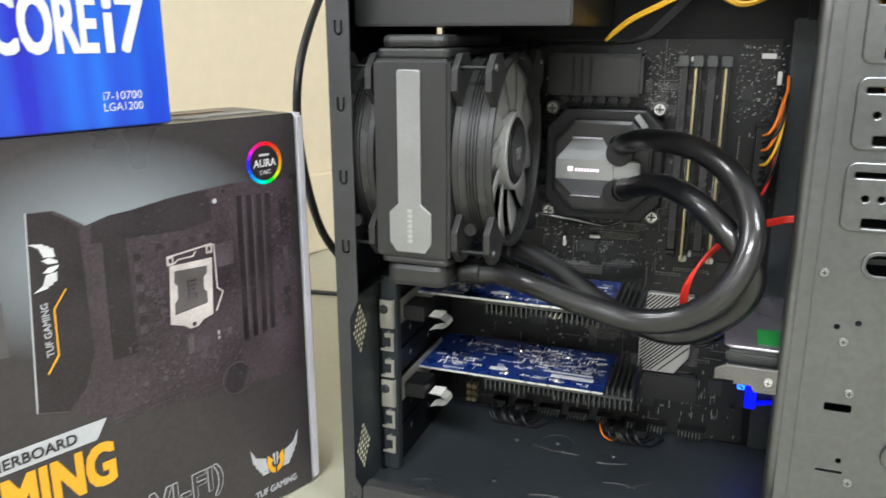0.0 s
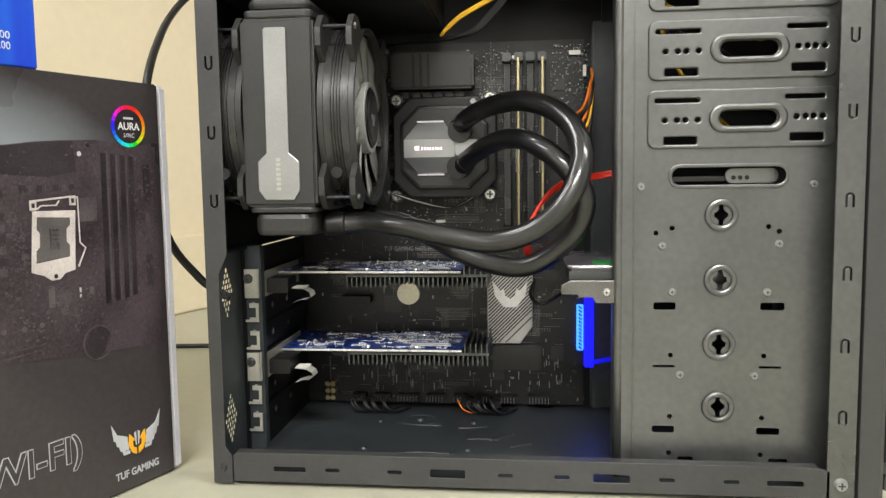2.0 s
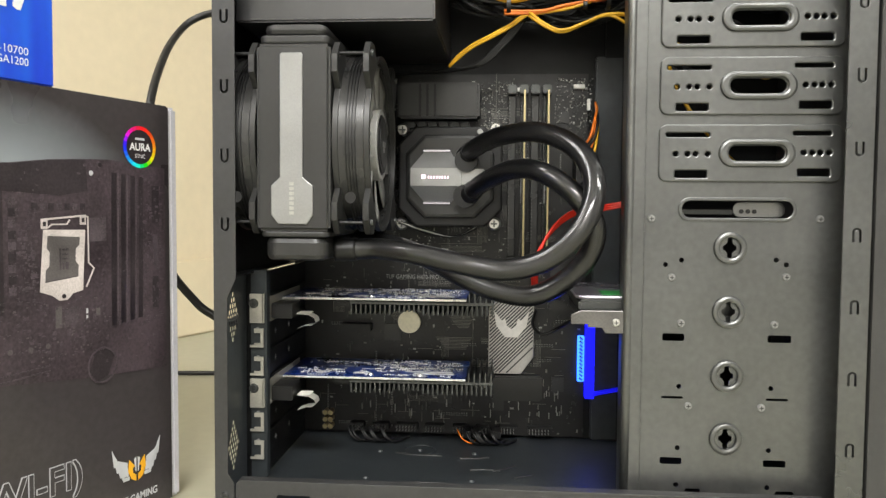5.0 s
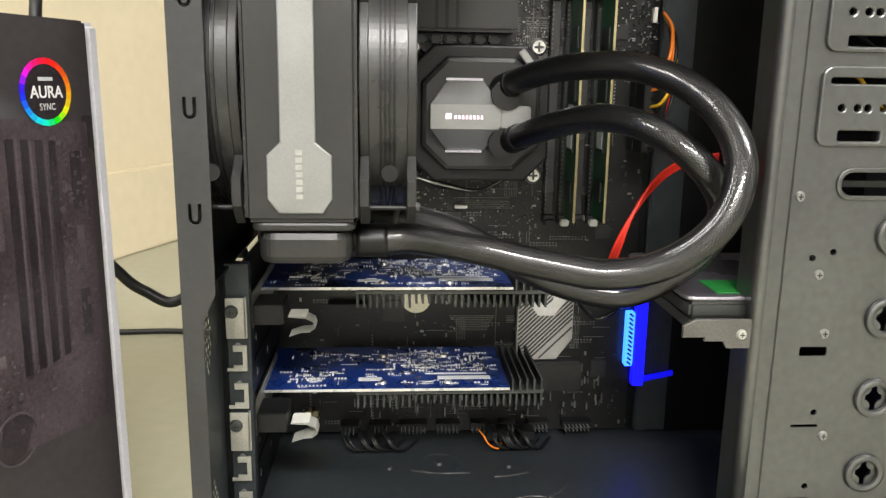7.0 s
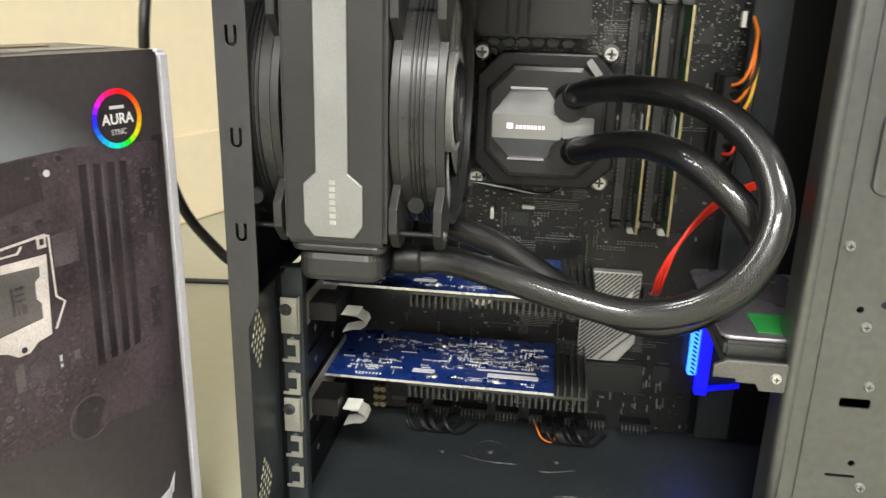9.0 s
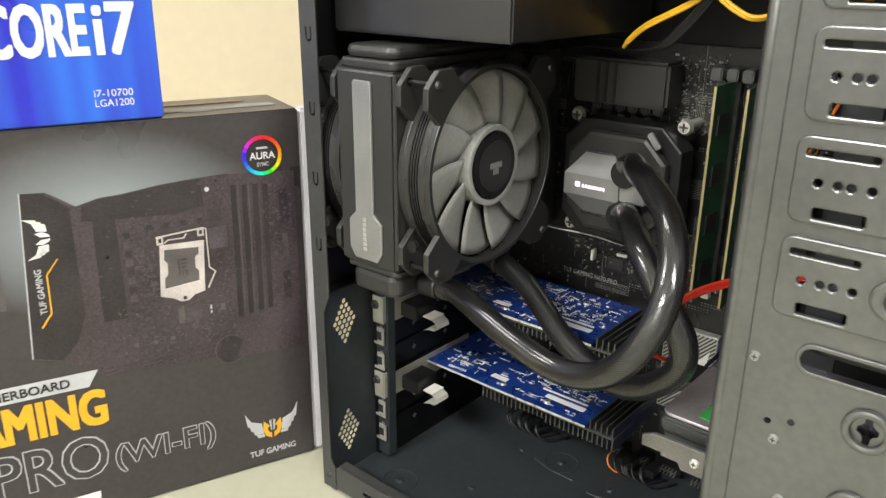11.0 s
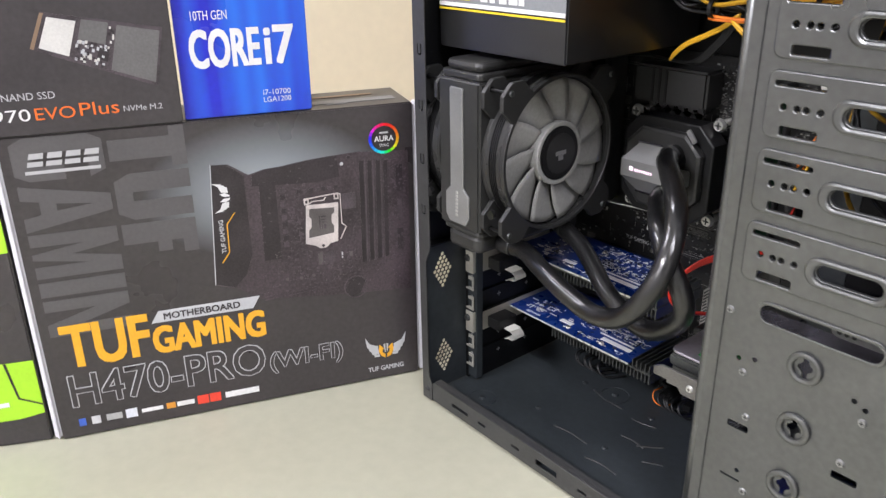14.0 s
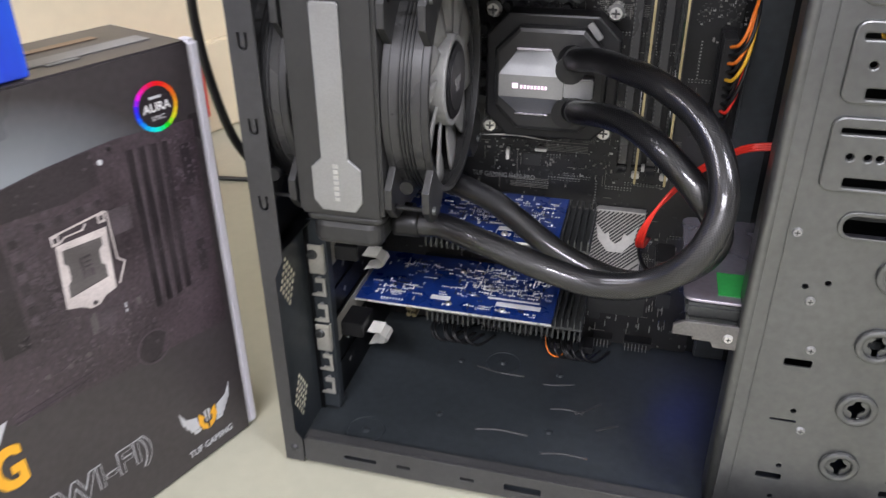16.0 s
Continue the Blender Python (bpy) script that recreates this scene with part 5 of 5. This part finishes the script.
    part("pictured_edge", flat([(0.1386, 0.1216), (0.146, 0.2248), (0.1466, 0.2248), (0.1394, 0.1216)], 0.0006), LIGHTPRINT, bx)
    part("pictured_edge", flat([(0.1388, 0.1212), (0.1545, 0.1163), (0.1545, 0.117), (0.1388, 0.122)], 0.0006), BOARDMID, bx)
    for s in (1, -1):
        for tip, base, w in (((-0.0125, 0.0075), (-0.0045, -0.0005), 0.0024), ((-0.0112, 0.0035), (-0.0042, -0.0022), 0.0022), ((-0.0095, 0.0), (-0.004, -0.0038), 0.002)):
            part("pictured_mark", flat(feather(0.1528, 0.1968, s, tip, base, w, 1.57), 0.0007), PRINTWHITE, bx)
        part("pictured_mark", flat([(0.1538 - b, 0.1968 + s * a) for a, b in ((0.0008, 0.0), (0.0032, 0.003), (0.004, -0.001), (0.002, -0.0045), (0.0006, -0.005))][::s], 0.0007), PRINTWHITE, bx)
    part("pictured_letters", letters("TUF GAMING", 0.0036, FS @ Matrix.Translation((0.151, 0.1495, 0.0006)) @ pose(0, 0, 0, 0, 0, 90), width=0.0285, bold=0.03), LIGHTPRINT, bx)
    part("pictured_line", flat([(0.1465, 0.141), (0.1528, 0.1495), (0.1535, 0.174), (0.1605, 0.183), (0.1613, 0.183), (0.1543, 0.1737), (0.1536, 0.149), (0.1472, 0.1402)], 0.0007), YELLOWPRINT, bx)
    # processor socket
    hole = [(0.2218, 0.1781), (0.243, 0.1769), (0.2428, 0.1725), (0.2403, 0.1705), (0.24, 0.1632), (0.242, 0.161), (0.2417, 0.1542), (0.2199, 0.1521), (0.2203, 0.159), (0.2226, 0.1612), (0.223, 0.169), (0.2211, 0.1712)]
    part("socket_frame", plate([[(0.2192, 0.1816), (0.2467, 0.181), (0.2447, 0.1462), (0.238, 0.1448), (0.234, 0.1415), (0.2288, 0.1415), (0.2245, 0.1446), (0.2166, 0.1473)], hole], 0.0002, FS @ pose(0, 0, 0.0007)), steel, bx, "pale printed socket frame")
    part("socket_core", flat([(0.2198, 0.1525), (0.2418, 0.1545), (0.243, 0.1768), (0.2218, 0.178)], 0.0005), core, bx)
    for a0, b0, a1, b1 in ((0.2292, 0.159, 0.2302, 0.171), (0.231, 0.1695, 0.2352, 0.1708), (0.231, 0.167, 0.2352, 0.168), (0.231, 0.1645, 0.2352, 0.1655), (0.2312, 0.159, 0.2322, 0.163), (0.2332, 0.159, 0.2352, 0.163)):
        part("core_mark", quad(a0, b0, a1, b1, 0.0007), BOARDMID, bx)
    for pts in ([(0.2176, 0.1865), (0.2472, 0.1888), (0.2472, 0.1898), (0.2176, 0.1876)], [(0.222, 0.183), (0.2245, 0.1848), (0.234, 0.1848), (0.236, 0.1872), (0.2368, 0.1868), (0.2346, 0.184), (0.2248, 0.184), (0.2224, 0.1822)], [(0.2472, 0.1892), (0.249, 0.1888), (0.2492, 0.162), (0.253, 0.1585), (0.2475, 0.1475), (0.2465, 0.148), (0.252, 0.1585), (0.2484, 0.1616), (0.2482, 0.188), (0.2472, 0.1884)]):
        part("socket_lever", flat(pts, 0.0008), steel, bx)
    for a, b in ((0.2176, 0.182), (0.243, 0.184)):
        part("socket_hinge", quad(a, b, a + 0.0042, b + 0.0056, 0.0009), steel, bx)
        part("hinge_hole", quad(a + 0.0012, b + 0.0014, a + 0.003, b + 0.004, 0.0011), BOARDDARK, bx)
    part("socket_screw", flat(circ(0.2315, 0.1438, 0.0013, 14), 0.0011), BOARDDARK, bx)
    # memory and card slots, headers and chokes
    for i, (a, w, k) in enumerate(((0.2652, 0.0036, 0), (0.2697, 0.001, 1), (0.2724, 0.0034, 0), (0.2767, 0.001, 1), (0.2795, 0.0036, 0), (0.284, 0.0009, 1), (0.2862, 0.0034, 0))):
        part("pictured_slot", flat([(a, 0.1225 + i * 0.0004), (a + w, 0.1228 + i * 0.0004), (a + w + 0.0012, 0.215 - i * 0.0003), (a + 0.0012, 0.215 - i * 0.0003)], 0.0005), (BOARDDARK, BOARDMID)[k], bx)
    for a, b, w, h, mm in ((0.298, 0.13, 0.005, 0.02, BOARDDARK), (0.299, 0.157, 0.004, 0.02, BOARDMID), (0.298, 0.184, 0.006, 0.024, BOARDDARK), (0.2325, 0.127, 0.008, 0.0095, BOARDMID), (0.2265, 0.126, 0.004, 0.012, core), (0.247, 0.129, 0.0012, 0.006, LIGHTPRINT), (0.254, 0.13, 0.0028, 0.0045, core), (0.203, 0.169, 0.006, 0.0012, BOARDMID), (0.25, 0.174, 0.012, 0.014, BOARDMID)):
        part("pictured_block", quad(a, b, a + w, b + h, 0.0004), mm, bx)
    for i in range(9):
        part("pictured_choke", quad(0.1985, 0.147 + i * 0.006, 0.2028, 0.1512 + i * 0.006, 0.0005), (BOARDMID, BOARDDARK)[i % 2], bx)
    for i in range(7):
        part("pictured_choke", quad(0.2125 + i * 0.0052, 0.1925, 0.2158 + i * 0.0052, 0.1962, 0.0005), (BOARDDARK, BOARDMID)[i % 2], bx)
    for a, b, r, mm in ((0.2515, 0.2141, 0.0015, LIGHTPRINT), (0.2575, 0.2193, 0.0019, BOARDMID), (0.2575, 0.2193, 0.0014, BOARDDARK), (0.247, 0.2185, 0.0009, BOARDMID), (0.252, 0.2185, 0.0009, BOARDMID), (0.1985, 0.117, 0.0015, core), (0.2105, 0.1165, 0.0015, core), (0.2212, 0.117, 0.0015, core)):
        part("pictured_dot", flat(circ(a, b, r, 14), 0.0006 if r != 0.0014 else 0.0009), mm, bx)
    for b0, b1 in ((0.1005, 0.1), (0.1035, 0.103)):
        part("pictured_band", flat([(0.178, b0 - 0.0004), (0.2225, b1 + 0.0026), (0.2225, b1 + 0.0034), (0.178, b0 + 0.0006)], 0.0006), BOARDMID, bx)
    part("pictured_ring", plate([circ(0.258, 0.1, 0.0108, 28), circ(0.258, 0.1, 0.0098, 28)], 0.0002, FS @ pose(0, 0, 0.0007)), BOARDMID, bx)
    part("pictured_wedge", flat([(0.2482, 0.0975), (0.254, 0.1085), (0.262, 0.11), (0.267, 0.105), (0.262, 0.0935), (0.254, 0.0905)], 0.0004), BOARDDARK, bx)
    small = []
    for _ in range(520):
        a, b = rnd.choice(((rnd.uniform(0.176, 0.306), rnd.uniform(0.1, 0.214)), (rnd.uniform(0.19, 0.26), rnd.uniform(0.108, 0.142)), (rnd.uniform(0.2, 0.22), rnd.uniform(0.14, 0.2)), (rnd.uniform(0.288, 0.306), rnd.uniform(0.12, 0.214))))
        if 0.215 < a < 0.254 and 0.14 < b < 0.192:
            continue
        w, h = rnd.uniform(0.0005, 0.0026), rnd.uniform(0.0005, 0.002)
        small.append((a, a + w, b, b + h, 0.0005, 0.0007))
    bright = [(a, a + rnd.uniform(0.0005, 0.0014), b, b + rnd.uniform(0.0004, 0.0012), 0.0006, 0.0008) for a, b in ((rnd.uniform(0.19, 0.262), rnd.uniform(0.108, 0.143)) for _ in range(60))]
    for nm, rows, mm, lab in (("pictured_detail", small, BOARDMID, "tiny printed board parts"), ("pictured_glint", bright, core, "tiny pale printed dots")):
        me = fast_boxes(rows)
        me.transform(SKEW)
        tagged(part(nm, me, mm, bx, m=FACE), lab, kind="stuff")
    # print on the top
    for a, b, d0, d1, mm in ((0.225, 0.305, -0.03, -0.018, TOPPRINT), (0.245, 0.262, -0.017, -0.014, TOPPRINT), (0.225, 0.29, -0.048, -0.042, TOPTAN)):
        part("top_print", skewed(box(a, b, H + 0.0002, H + 0.0005, d0, d1)), mm, bx, m=FACE)


def processor_box():
    pb = thing("processor_box", "bright blue processor box standing on the motherboard box", "box")
    m = mat("blue_box_print", (0.014, 0.02, 0.5), 0.3, 0, 0.1, 30, 0.0, coat=0.2)
    nt = m.node_tree
    p = nt.nodes["Principled BSDF"]
    tc, mp, wv, mx = nt.nodes.new("ShaderNodeTexCoord"), nt.nodes.new("ShaderNodeMapping"), nt.nodes.new("ShaderNodeTexNoise"), nt.nodes.new("ShaderNodeMix")
    mp.inputs["Rotation"].default_value = (0, 0, 0.4)
    mp.inputs["Scale"].default_value = (8, 26, 1)
    nt.links.new(tc.outputs["Object"], mp.inputs["Vector"])
    nt.links.new(mp.outputs[0], wv.inputs["Vector"])
    wv.inputs["Scale"].default_value = 1.2
    mr = nt.nodes.new("ShaderNodeMapRange")
    mr.inputs[1].default_value, mr.inputs[2].default_value = 0.5, 0.75
    nt.links.new(wv.outputs[0], mr.inputs[0])
    mx.data_type = "RGBA"
    mx.inputs[7].default_value = (0.02, 0.17, 0.75, 1)
    nt.links.new(p.inputs["Base Color"].links[0].from_socket, mx.inputs[6])
    nt.links.new(mr.outputs[0], mx.inputs[0])
    nt.links.new(mx.outputs[2], p.inputs["Base Color"])
    F2 = FS @ Matrix.Translation((0.133, 0.2612, -0.0035))
    part("carton", skewed(box(0.0, 0.0982, 0.0, 0.105, -0.055, 0.0, 0.0008), F2), m, pb)
    part("name_letters", letters("CORE", 0.0275, F2 @ Matrix.Translation((0.0095, 0.0387, 0.0002)), width=0.0512, bold=0.03), PRINTWHITE, pb, "white letters")
    part("name_letters", letters("i7", 0.028, F2 @ Matrix.Translation((0.0655, 0.0387, 0.0002)), width=0.0215, bold=0.03), PRINTWHITE, pb, "white letters")
    part("name_letters", letters("10TH GEN", 0.0068, F2 @ Matrix.Translation((0.0125, 0.0735, 0.0002)), width=0.0265), PRINTWHITE, pb, "white letters")
    part("small_letters", letters("i7-10700", 0.0042, F2 @ Matrix.Translation((0.0605, 0.0145, 0.0002)), width=0.0215), PRINTWHITE, pb)
    part("small_letters", letters("LGA1200", 0.0042, F2 @ Matrix.Translation((0.0605, 0.0088, 0.0002)), width=0.0215), PRINTWHITE, pb)


def drive_box():
    db = thing("solid_state_drive_box", "black printed drive box standing on the motherboard box", "box")
    F3 = FS @ Matrix.Translation((-0.0145, 0.2612, 0.001))
    part("carton", skewed(box(0.0, 0.1455, 0.0, 0.115, -0.04, 0.0, 0.0008), F3), PAPERBLACK, db)
    part("name_letters", letters("970", 0.0088, F3 @ Matrix.Translation((0.0165, 0.0105, 0.0002)), width=0.025), PRINTWHITE, db, "white letters")
    part("name_letters", letters("EVO", 0.0088, F3 @ Matrix.Translation((0.0445, 0.0105, 0.0002)), width=0.027), mat("orange_print", (0.8, 0.16, 0.02), 0.4), db, "orange letters")
    part("name_letters", letters("Plus", 0.0095, F3 @ Matrix.Translation((0.0745, 0.0112, 0.0002)), width=0.027), mat("orange_print", (0.8, 0.16, 0.02), 0.4), db, "orange letters")
    part("small_letters", letters("NVMe M.2", 0.0042, F3 @ Matrix.Translation((0.1045, 0.0118, 0.0002)), width=0.0275), LIGHTPRINT, db)
    part("small_letters", letters("V-NAND SSD", 0.0052, F3 @ Matrix.Translation((0.0175, 0.0255, 0.0002)), width=0.0425), LIGHTPRINT, db)

    def f3(pts, h, mm, nm):
        part(nm, plate([pts], 0.0002, F3 @ pose(0, 0, h)), mm, db)
    sk = ((0.0495, 0.0605), (0.0605, 0.0855), (0.1395, 0.0705), (0.131, 0.0285))
    f3(sk, 0.0002, BOARDMID, "pictured_drive")

    def at(u, v):
        a = Vector(sk[0]).lerp(Vector(sk[3]), u)
        b = Vector(sk[1]).lerp(Vector(sk[2]), u)
        return tuple(a.lerp(b, v))

    def area(u0, u1, v0, v1, h, mm, nm):
        f3([at(u0, v0), at(u1, v0), at(u1, v1), at(u0, v1)], h, mm, nm)
    pale = mat("pictured_silver", (0.6, 0.59, 0.56), 0.4, 0, 0.1, 100)
    slate = mat("pictured_slate", (0.13, 0.127, 0.125), 0.4, 0, 0.15, 100)
    area(0.0, 0.03, 0.02, 0.98, 0.0004, TOPTAN, "pictured_contact")
    area(0.06, 0.29, 0.1, 0.9, 0.0006, pale, "pictured_chip")
    area(0.33, 0.55, 0.52, 0.96, 0.0006, slate, "pictured_chip")
    area(0.62, 0.98, 0.06, 0.94, 0.0006, slate, "pictured_chip")
    area(0.5, 0.585, 0.2, 0.45, 0.0006, BOARDDARK, "pictured_chip")
    rnd = random.Random(4)
    for _ in range(46):
        u, v = rnd.uniform(0.31, 0.58), rnd.uniform(0.05, 0.46)
        area(u, u + 0.02, v, v + rnd.uniform(0.04, 0.08), 0.0008, (pale, LIGHTPRINT, BOARDDARK)[rnd.randrange(3)], "pictured_part")
    for _ in range(10):
        u, v = rnd.uniform(0.56, 0.6), rnd.uniform(0.45, 0.9)
        area(u, u + 0.016, v, v + 0.05, 0.0008, (pale, BOARDDARK)[rnd.randrange(2)], "pictured_part")
    f3([(0.08, 0.099), (0.104, 0.1), (0.104, 0.108), (0.08, 0.107)], 0.0002, LIGHTPRINT, "printed_sign")
    f3([(0.081, 0.1), (0.103, 0.101), (0.103, 0.107), (0.081, 0.106)], 0.0005, PAPERBLACK, "printed_sign")
    for k in range(4):
        f3([(0.084 + k * 0.0045, 0.1018), (0.0872 + k * 0.0045, 0.102), (0.0872 + k * 0.0045, 0.106), (0.084 + k * 0.0045, 0.1058)], 0.0008, LIGHTPRINT, "printed_sign")


def graphics_box():
    gb = thing("graphics_card_box", "black and lime green printed box beside the motherboard box", "box")
    F4 = FS @ Matrix.Translation((-0.0085, 0, -0.004)) @ pose(0, 0, 0, 0, -6, 0)
    part("carton", skewed(box(-0.2, 0.0, 0.0008, 0.2395, -0.07, 0.0, 0.0012), F4), PAPERBLACK, gb)
    lime = mat("lime_print", (0.36, 0.68, 0.02), 0.4, 0, 0.06, 60)
    part("lime_panel", plate([[(-0.195, 0.02), (-0.02, 0.025), (-0.001, 0.0285), (-0.001, 0.078), (-0.022, 0.0775), (-0.195, 0.076)]], 0.0002, F4 @ pose(0, 0, 0.0002)), lime, gb, "lime green printed panel")
    part("lime_corner", plate([[(-0.022, 0.17), (-0.0005, 0.172), (-0.0005, 0.238), (-0.022, 0.238)]], 0.0002, F4 @ pose(0, 0, 0.0002)), lime, gb, "lime green printed panel")
    part("dark_line", plate([[(-0.0215, 0.0775), (-0.017, 0.045), (-0.001, 0.0375), (-0.001, 0.036), (-0.0185, 0.044), (-0.0235, 0.0775)]], 0.0002, F4 @ pose(0, 0, 0.0005)), BOARDDARK, gb)
    part("lime_bar", plate([[(-0.06, 0.036), (-0.026, 0.038), (-0.026, 0.042), (-0.06, 0.04)]], 0.0002, F4 @ pose(0, 0, 0.0005)), PRINTWHITE, gb)


motherboard_box()
processor_box()
drive_box()
graphics_box()


# ---- cables ----
def cable(pts, r, m, lab, nm="cable"):
    return tagged(part(nm, tube(pts, r, 10, 6), m), lab, "cable")


def cables():
    cable([(-0.012, 0.15, 0.13), (-0.03, 0.155, 0.128), (-0.042, 0.155, 0.1135), (-0.051, 0.155, 0.101), (-0.0626, 0.155, 0.096), (-0.075, 0.155, 0.102), (-0.09, 0.153, 0.114), (-0.115, 0.15, 0.15), (-0.13, 0.15, 0.22), (-0.128, 0.152, 0.28), (-0.146, 0.22, 0.334), (-0.1565, 0.28, 0.371), (-0.146, 0.3, 0.39), (-0.112, 0.295, 0.397), (-0.06, 0.26, 0.395), (-0.02, 0.2, 0.385), (-0.012, 0.16, 0.38)], 0.0036, CABLE, "thick black mains cable looping behind the case and boxes", "mains_cable")
    cable([(-0.01, 0.3, 0.03), (-0.05, 0.36, 0.004), (-0.12, 0.38, 0.0028), (-0.2, 0.375, 0.0028), (-0.32, 0.36, 0.0028)], 0.0026, CABLE, "thin black cable lying on the desk behind the case", "signal_cable")
    # bundle from the power supply to the cage
    rnd = random.Random(2)
    bundle = thing("power_cable_bundle", "loose bundle of black, yellow and red supply wires", "cable bundle")
    for i in range(20):
        o = [Vector((0, rnd.uniform(-0.015, 0.015), rnd.uniform(-0.012, 0.012))) for _ in range(6)]
        base = ((0.1295, 0.1, 0.36), (0.15, 0.105, 0.355), (0.178, 0.11, 0.349), (0.215, 0.11, 0.346), (0.246, 0.11, 0.348), (0.28, 0.105, 0.358))
        mm = CABLE
        part("wire", tube([Vector(b) + q for b, q in zip(base, o)], 0.0013, 7, 5), mm, bundle)
    for i in range(7):
        z = 0.225 + i * 0.022
        part("wire", tube([(0.28, 0.105, 0.358 - 0.002 * i), (0.29, 0.05 + 0.004 * i, 0.5 * (z + 0.33)), (0.32, 0.04, z + 0.008), (0.345, 0.05, z - 0.006), (0.362, 0.07, z)], 0.0013, 7, 5), (YELLOW, CABLE, CABLE, YELLOW, CABLE, CABLE, CABLE)[i], bundle)
    groups = (
        (YELLOW, 3, ((0.14, 0.362), (0.152, 0.3573), (0.1731, 0.3478), (0.1957, 0.3505), (0.2226, 0.3555), (0.24, 0.353), (0.2655, 0.357))),
        (ORANGE, 2, ((0.172, 0.3395), (0.1806, 0.339), (0.2, 0.3393), (0.2165, 0.3435), (0.24, 0.3475), (0.2655, 0.352))),
        (YELLOW, 1, ((0.185, 0.3385), (0.1956, 0.3382), (0.2165, 0.3412), (0.2284, 0.3441), (0.2447, 0.35), (0.2655, 0.3562))),
        (YELLOW, 2, ((0.19, 0.338), (0.203, 0.329), (0.2149, 0.3253), (0.232, 0.3315), (0.246, 0.3368), (0.2655, 0.3365))),
        (YELLOW, 1, ((0.24, 0.335), (0.248, 0.3362), (0.256, 0.333), (0.2655, 0.327))),
        (YELLOW, 3, ((0.236, 0.35), (0.2477, 0.3561), (0.256, 0.363), (0.2665, 0.372))),
        (RED, 1, ((0.235, 0.3465), (0.2447, 0.348), (0.2655, 0.3525))))
    for mm, n, way in groups:
        for k in range(n):
            part("wire", tube([(x, 0.0875 - 0.001 * k + rnd.uniform(-0.0008, 0.0008), z + 0.0018 * (k - (n - 1) / 2) * (0.7 + 0.5 * math.sin(7 * q + n))) for q, (x, z) in enumerate(way)], 0.0012, 7, 5), mm, bundle)
    for x, z, r in ((0.1737, 0.345, 0.0062), (0.2455, 0.349, 0.009), (0.229, 0.3442, 0.0032)):
        part("cable_tie", plate([circ(0, 0, r, 24), circ(0, 0, r - 0.001, 24)], 0.003, pose(x, 0.0875, z, 90, 0, 90)), CABLE, bundle)
    drop = thing("processor_power_cable", "black and yellow wires dropping to the board", "cable")
    for i in range(4):
        d = 0.0018 * i
        way = [(0.182 + d, 0.1, 0.336), (0.166 + d, 0.105, 0.318), (0.146 + d, 0.11, 0.304), (0.1 + d, 0.125, 0.302), (0.07, 0.135, 0.298 + d)]
        part("wire", tube(way, 0.0011, 7, 5), CABLE, drop)
    for d in (0.0, 0.0019):
        part("yellow_wire", tube([(0.19, 0.095, 0.34 + d), (0.177, 0.0975, 0.3312 + d), (0.1654, 0.099, 0.3252 + d), (0.1471, 0.103, 0.3166 + d), (0.136, 0.106, 0.3085 + d), (0.13, 0.11, 0.304)], 0.0011, 7, 5), YELLOW, drop)
    main = thing("main_power_cable", "orange, yellow and black wires at the board's power plug", "cable")
    for i in range(10):
        z, d = 0.201 + i * 0.0048, 0.0011 * (i % 3)
        part("wire", tube([(0.2328, 0.119, z), (0.2365, 0.1125 - d, z + 0.003), (0.2395 + d, 0.111 - d, 0.5 * z + 0.123 + 0.001 * i), (0.2425 + d, 0.117, 0.252 + 0.0015 * i), (0.2452, 0.129, 0.268 + 0.0006 * i), (0.2455, 0.1445, 0.281)], 0.0011, 7, 5), (CABLE, RED, CABLE, CABLE, CABLE, YELLOW, CABLE, ORANGE, CABLE, ORANGE)[i], main)
    red = thing("red_data_cable", "flat red data cable bending to the drive", "cable")
    for i in range(3):
        d = 0.0015 * i
        part("strand", tube([(0.262, 0.084, 0.198 + d), (0.2465, 0.084, 0.195 + d), (0.229, 0.065, 0.193 + d), (0.2133, 0.0485, 0.186 + d), (0.2 + d * 0.4, 0.0405, 0.1715 + d * 0.6), (0.194 + d, 0.044, 0.1556), (0.1945 + d, 0.06, 0.14), (0.199 + d, 0.1, 0.125)], 0.001, 8, 6), RED, red)
    fan_w = thing("fan_wire", "thin pale twisted fan wires near the processor", "cable")
    for i in range(3):
        part("strand", tube([(0.09, 0.1, 0.186), (0.11, 0.125, 0.176 + 0.0015 * i), (0.135, 0.135, 0.173), (0.16, 0.14, 0.187 - 0.001 * i)], 0.0007, 6, 5), (CABLE, WHITEFILM, CABLE)[i], fan_w)
    hd = thing("front_panel_wires", "small black wires and an orange strand at the board's foot", "cable")
    for i in range(16):
        x = (0.05, 0.058, 0.066, 0.074, 0.14, 0.148, 0.155, 0.163)[i % 8] + rnd.uniform(-0.003, 0.003)
        mm = ORANGE if i == 12 else CABLE
        part("wire", tube([(x, 0.136, 0.0145), (x + 0.002, 0.12, 0.017), (x + 0.006, 0.116, 0.012), (x + 0.013, 0.12, 0.0078), (x + (0.016 if mm is ORANGE else 0.022), 0.135, 0.0075)], 0.0006 if mm is ORANGE else 0.0009, 6, 4), mm, hd)
    for x in (0.142, 0.15, 0.166):
        part("wire_plug", box(x, x + 0.007, 0.124, 0.1383, 0.011, 0.0165, 0.0004), PLASTIC, hd)
    cable([(0.236, 0.13, 0.112), (0.222, 0.11, 0.107), (0.205, 0.105, 0.099), (0.197, 0.12, 0.104), (0.2, 0.143, 0.112)], 0.0013, CABLE, "thin black wire looping beside the grey cover", "loop_wire")


cables()
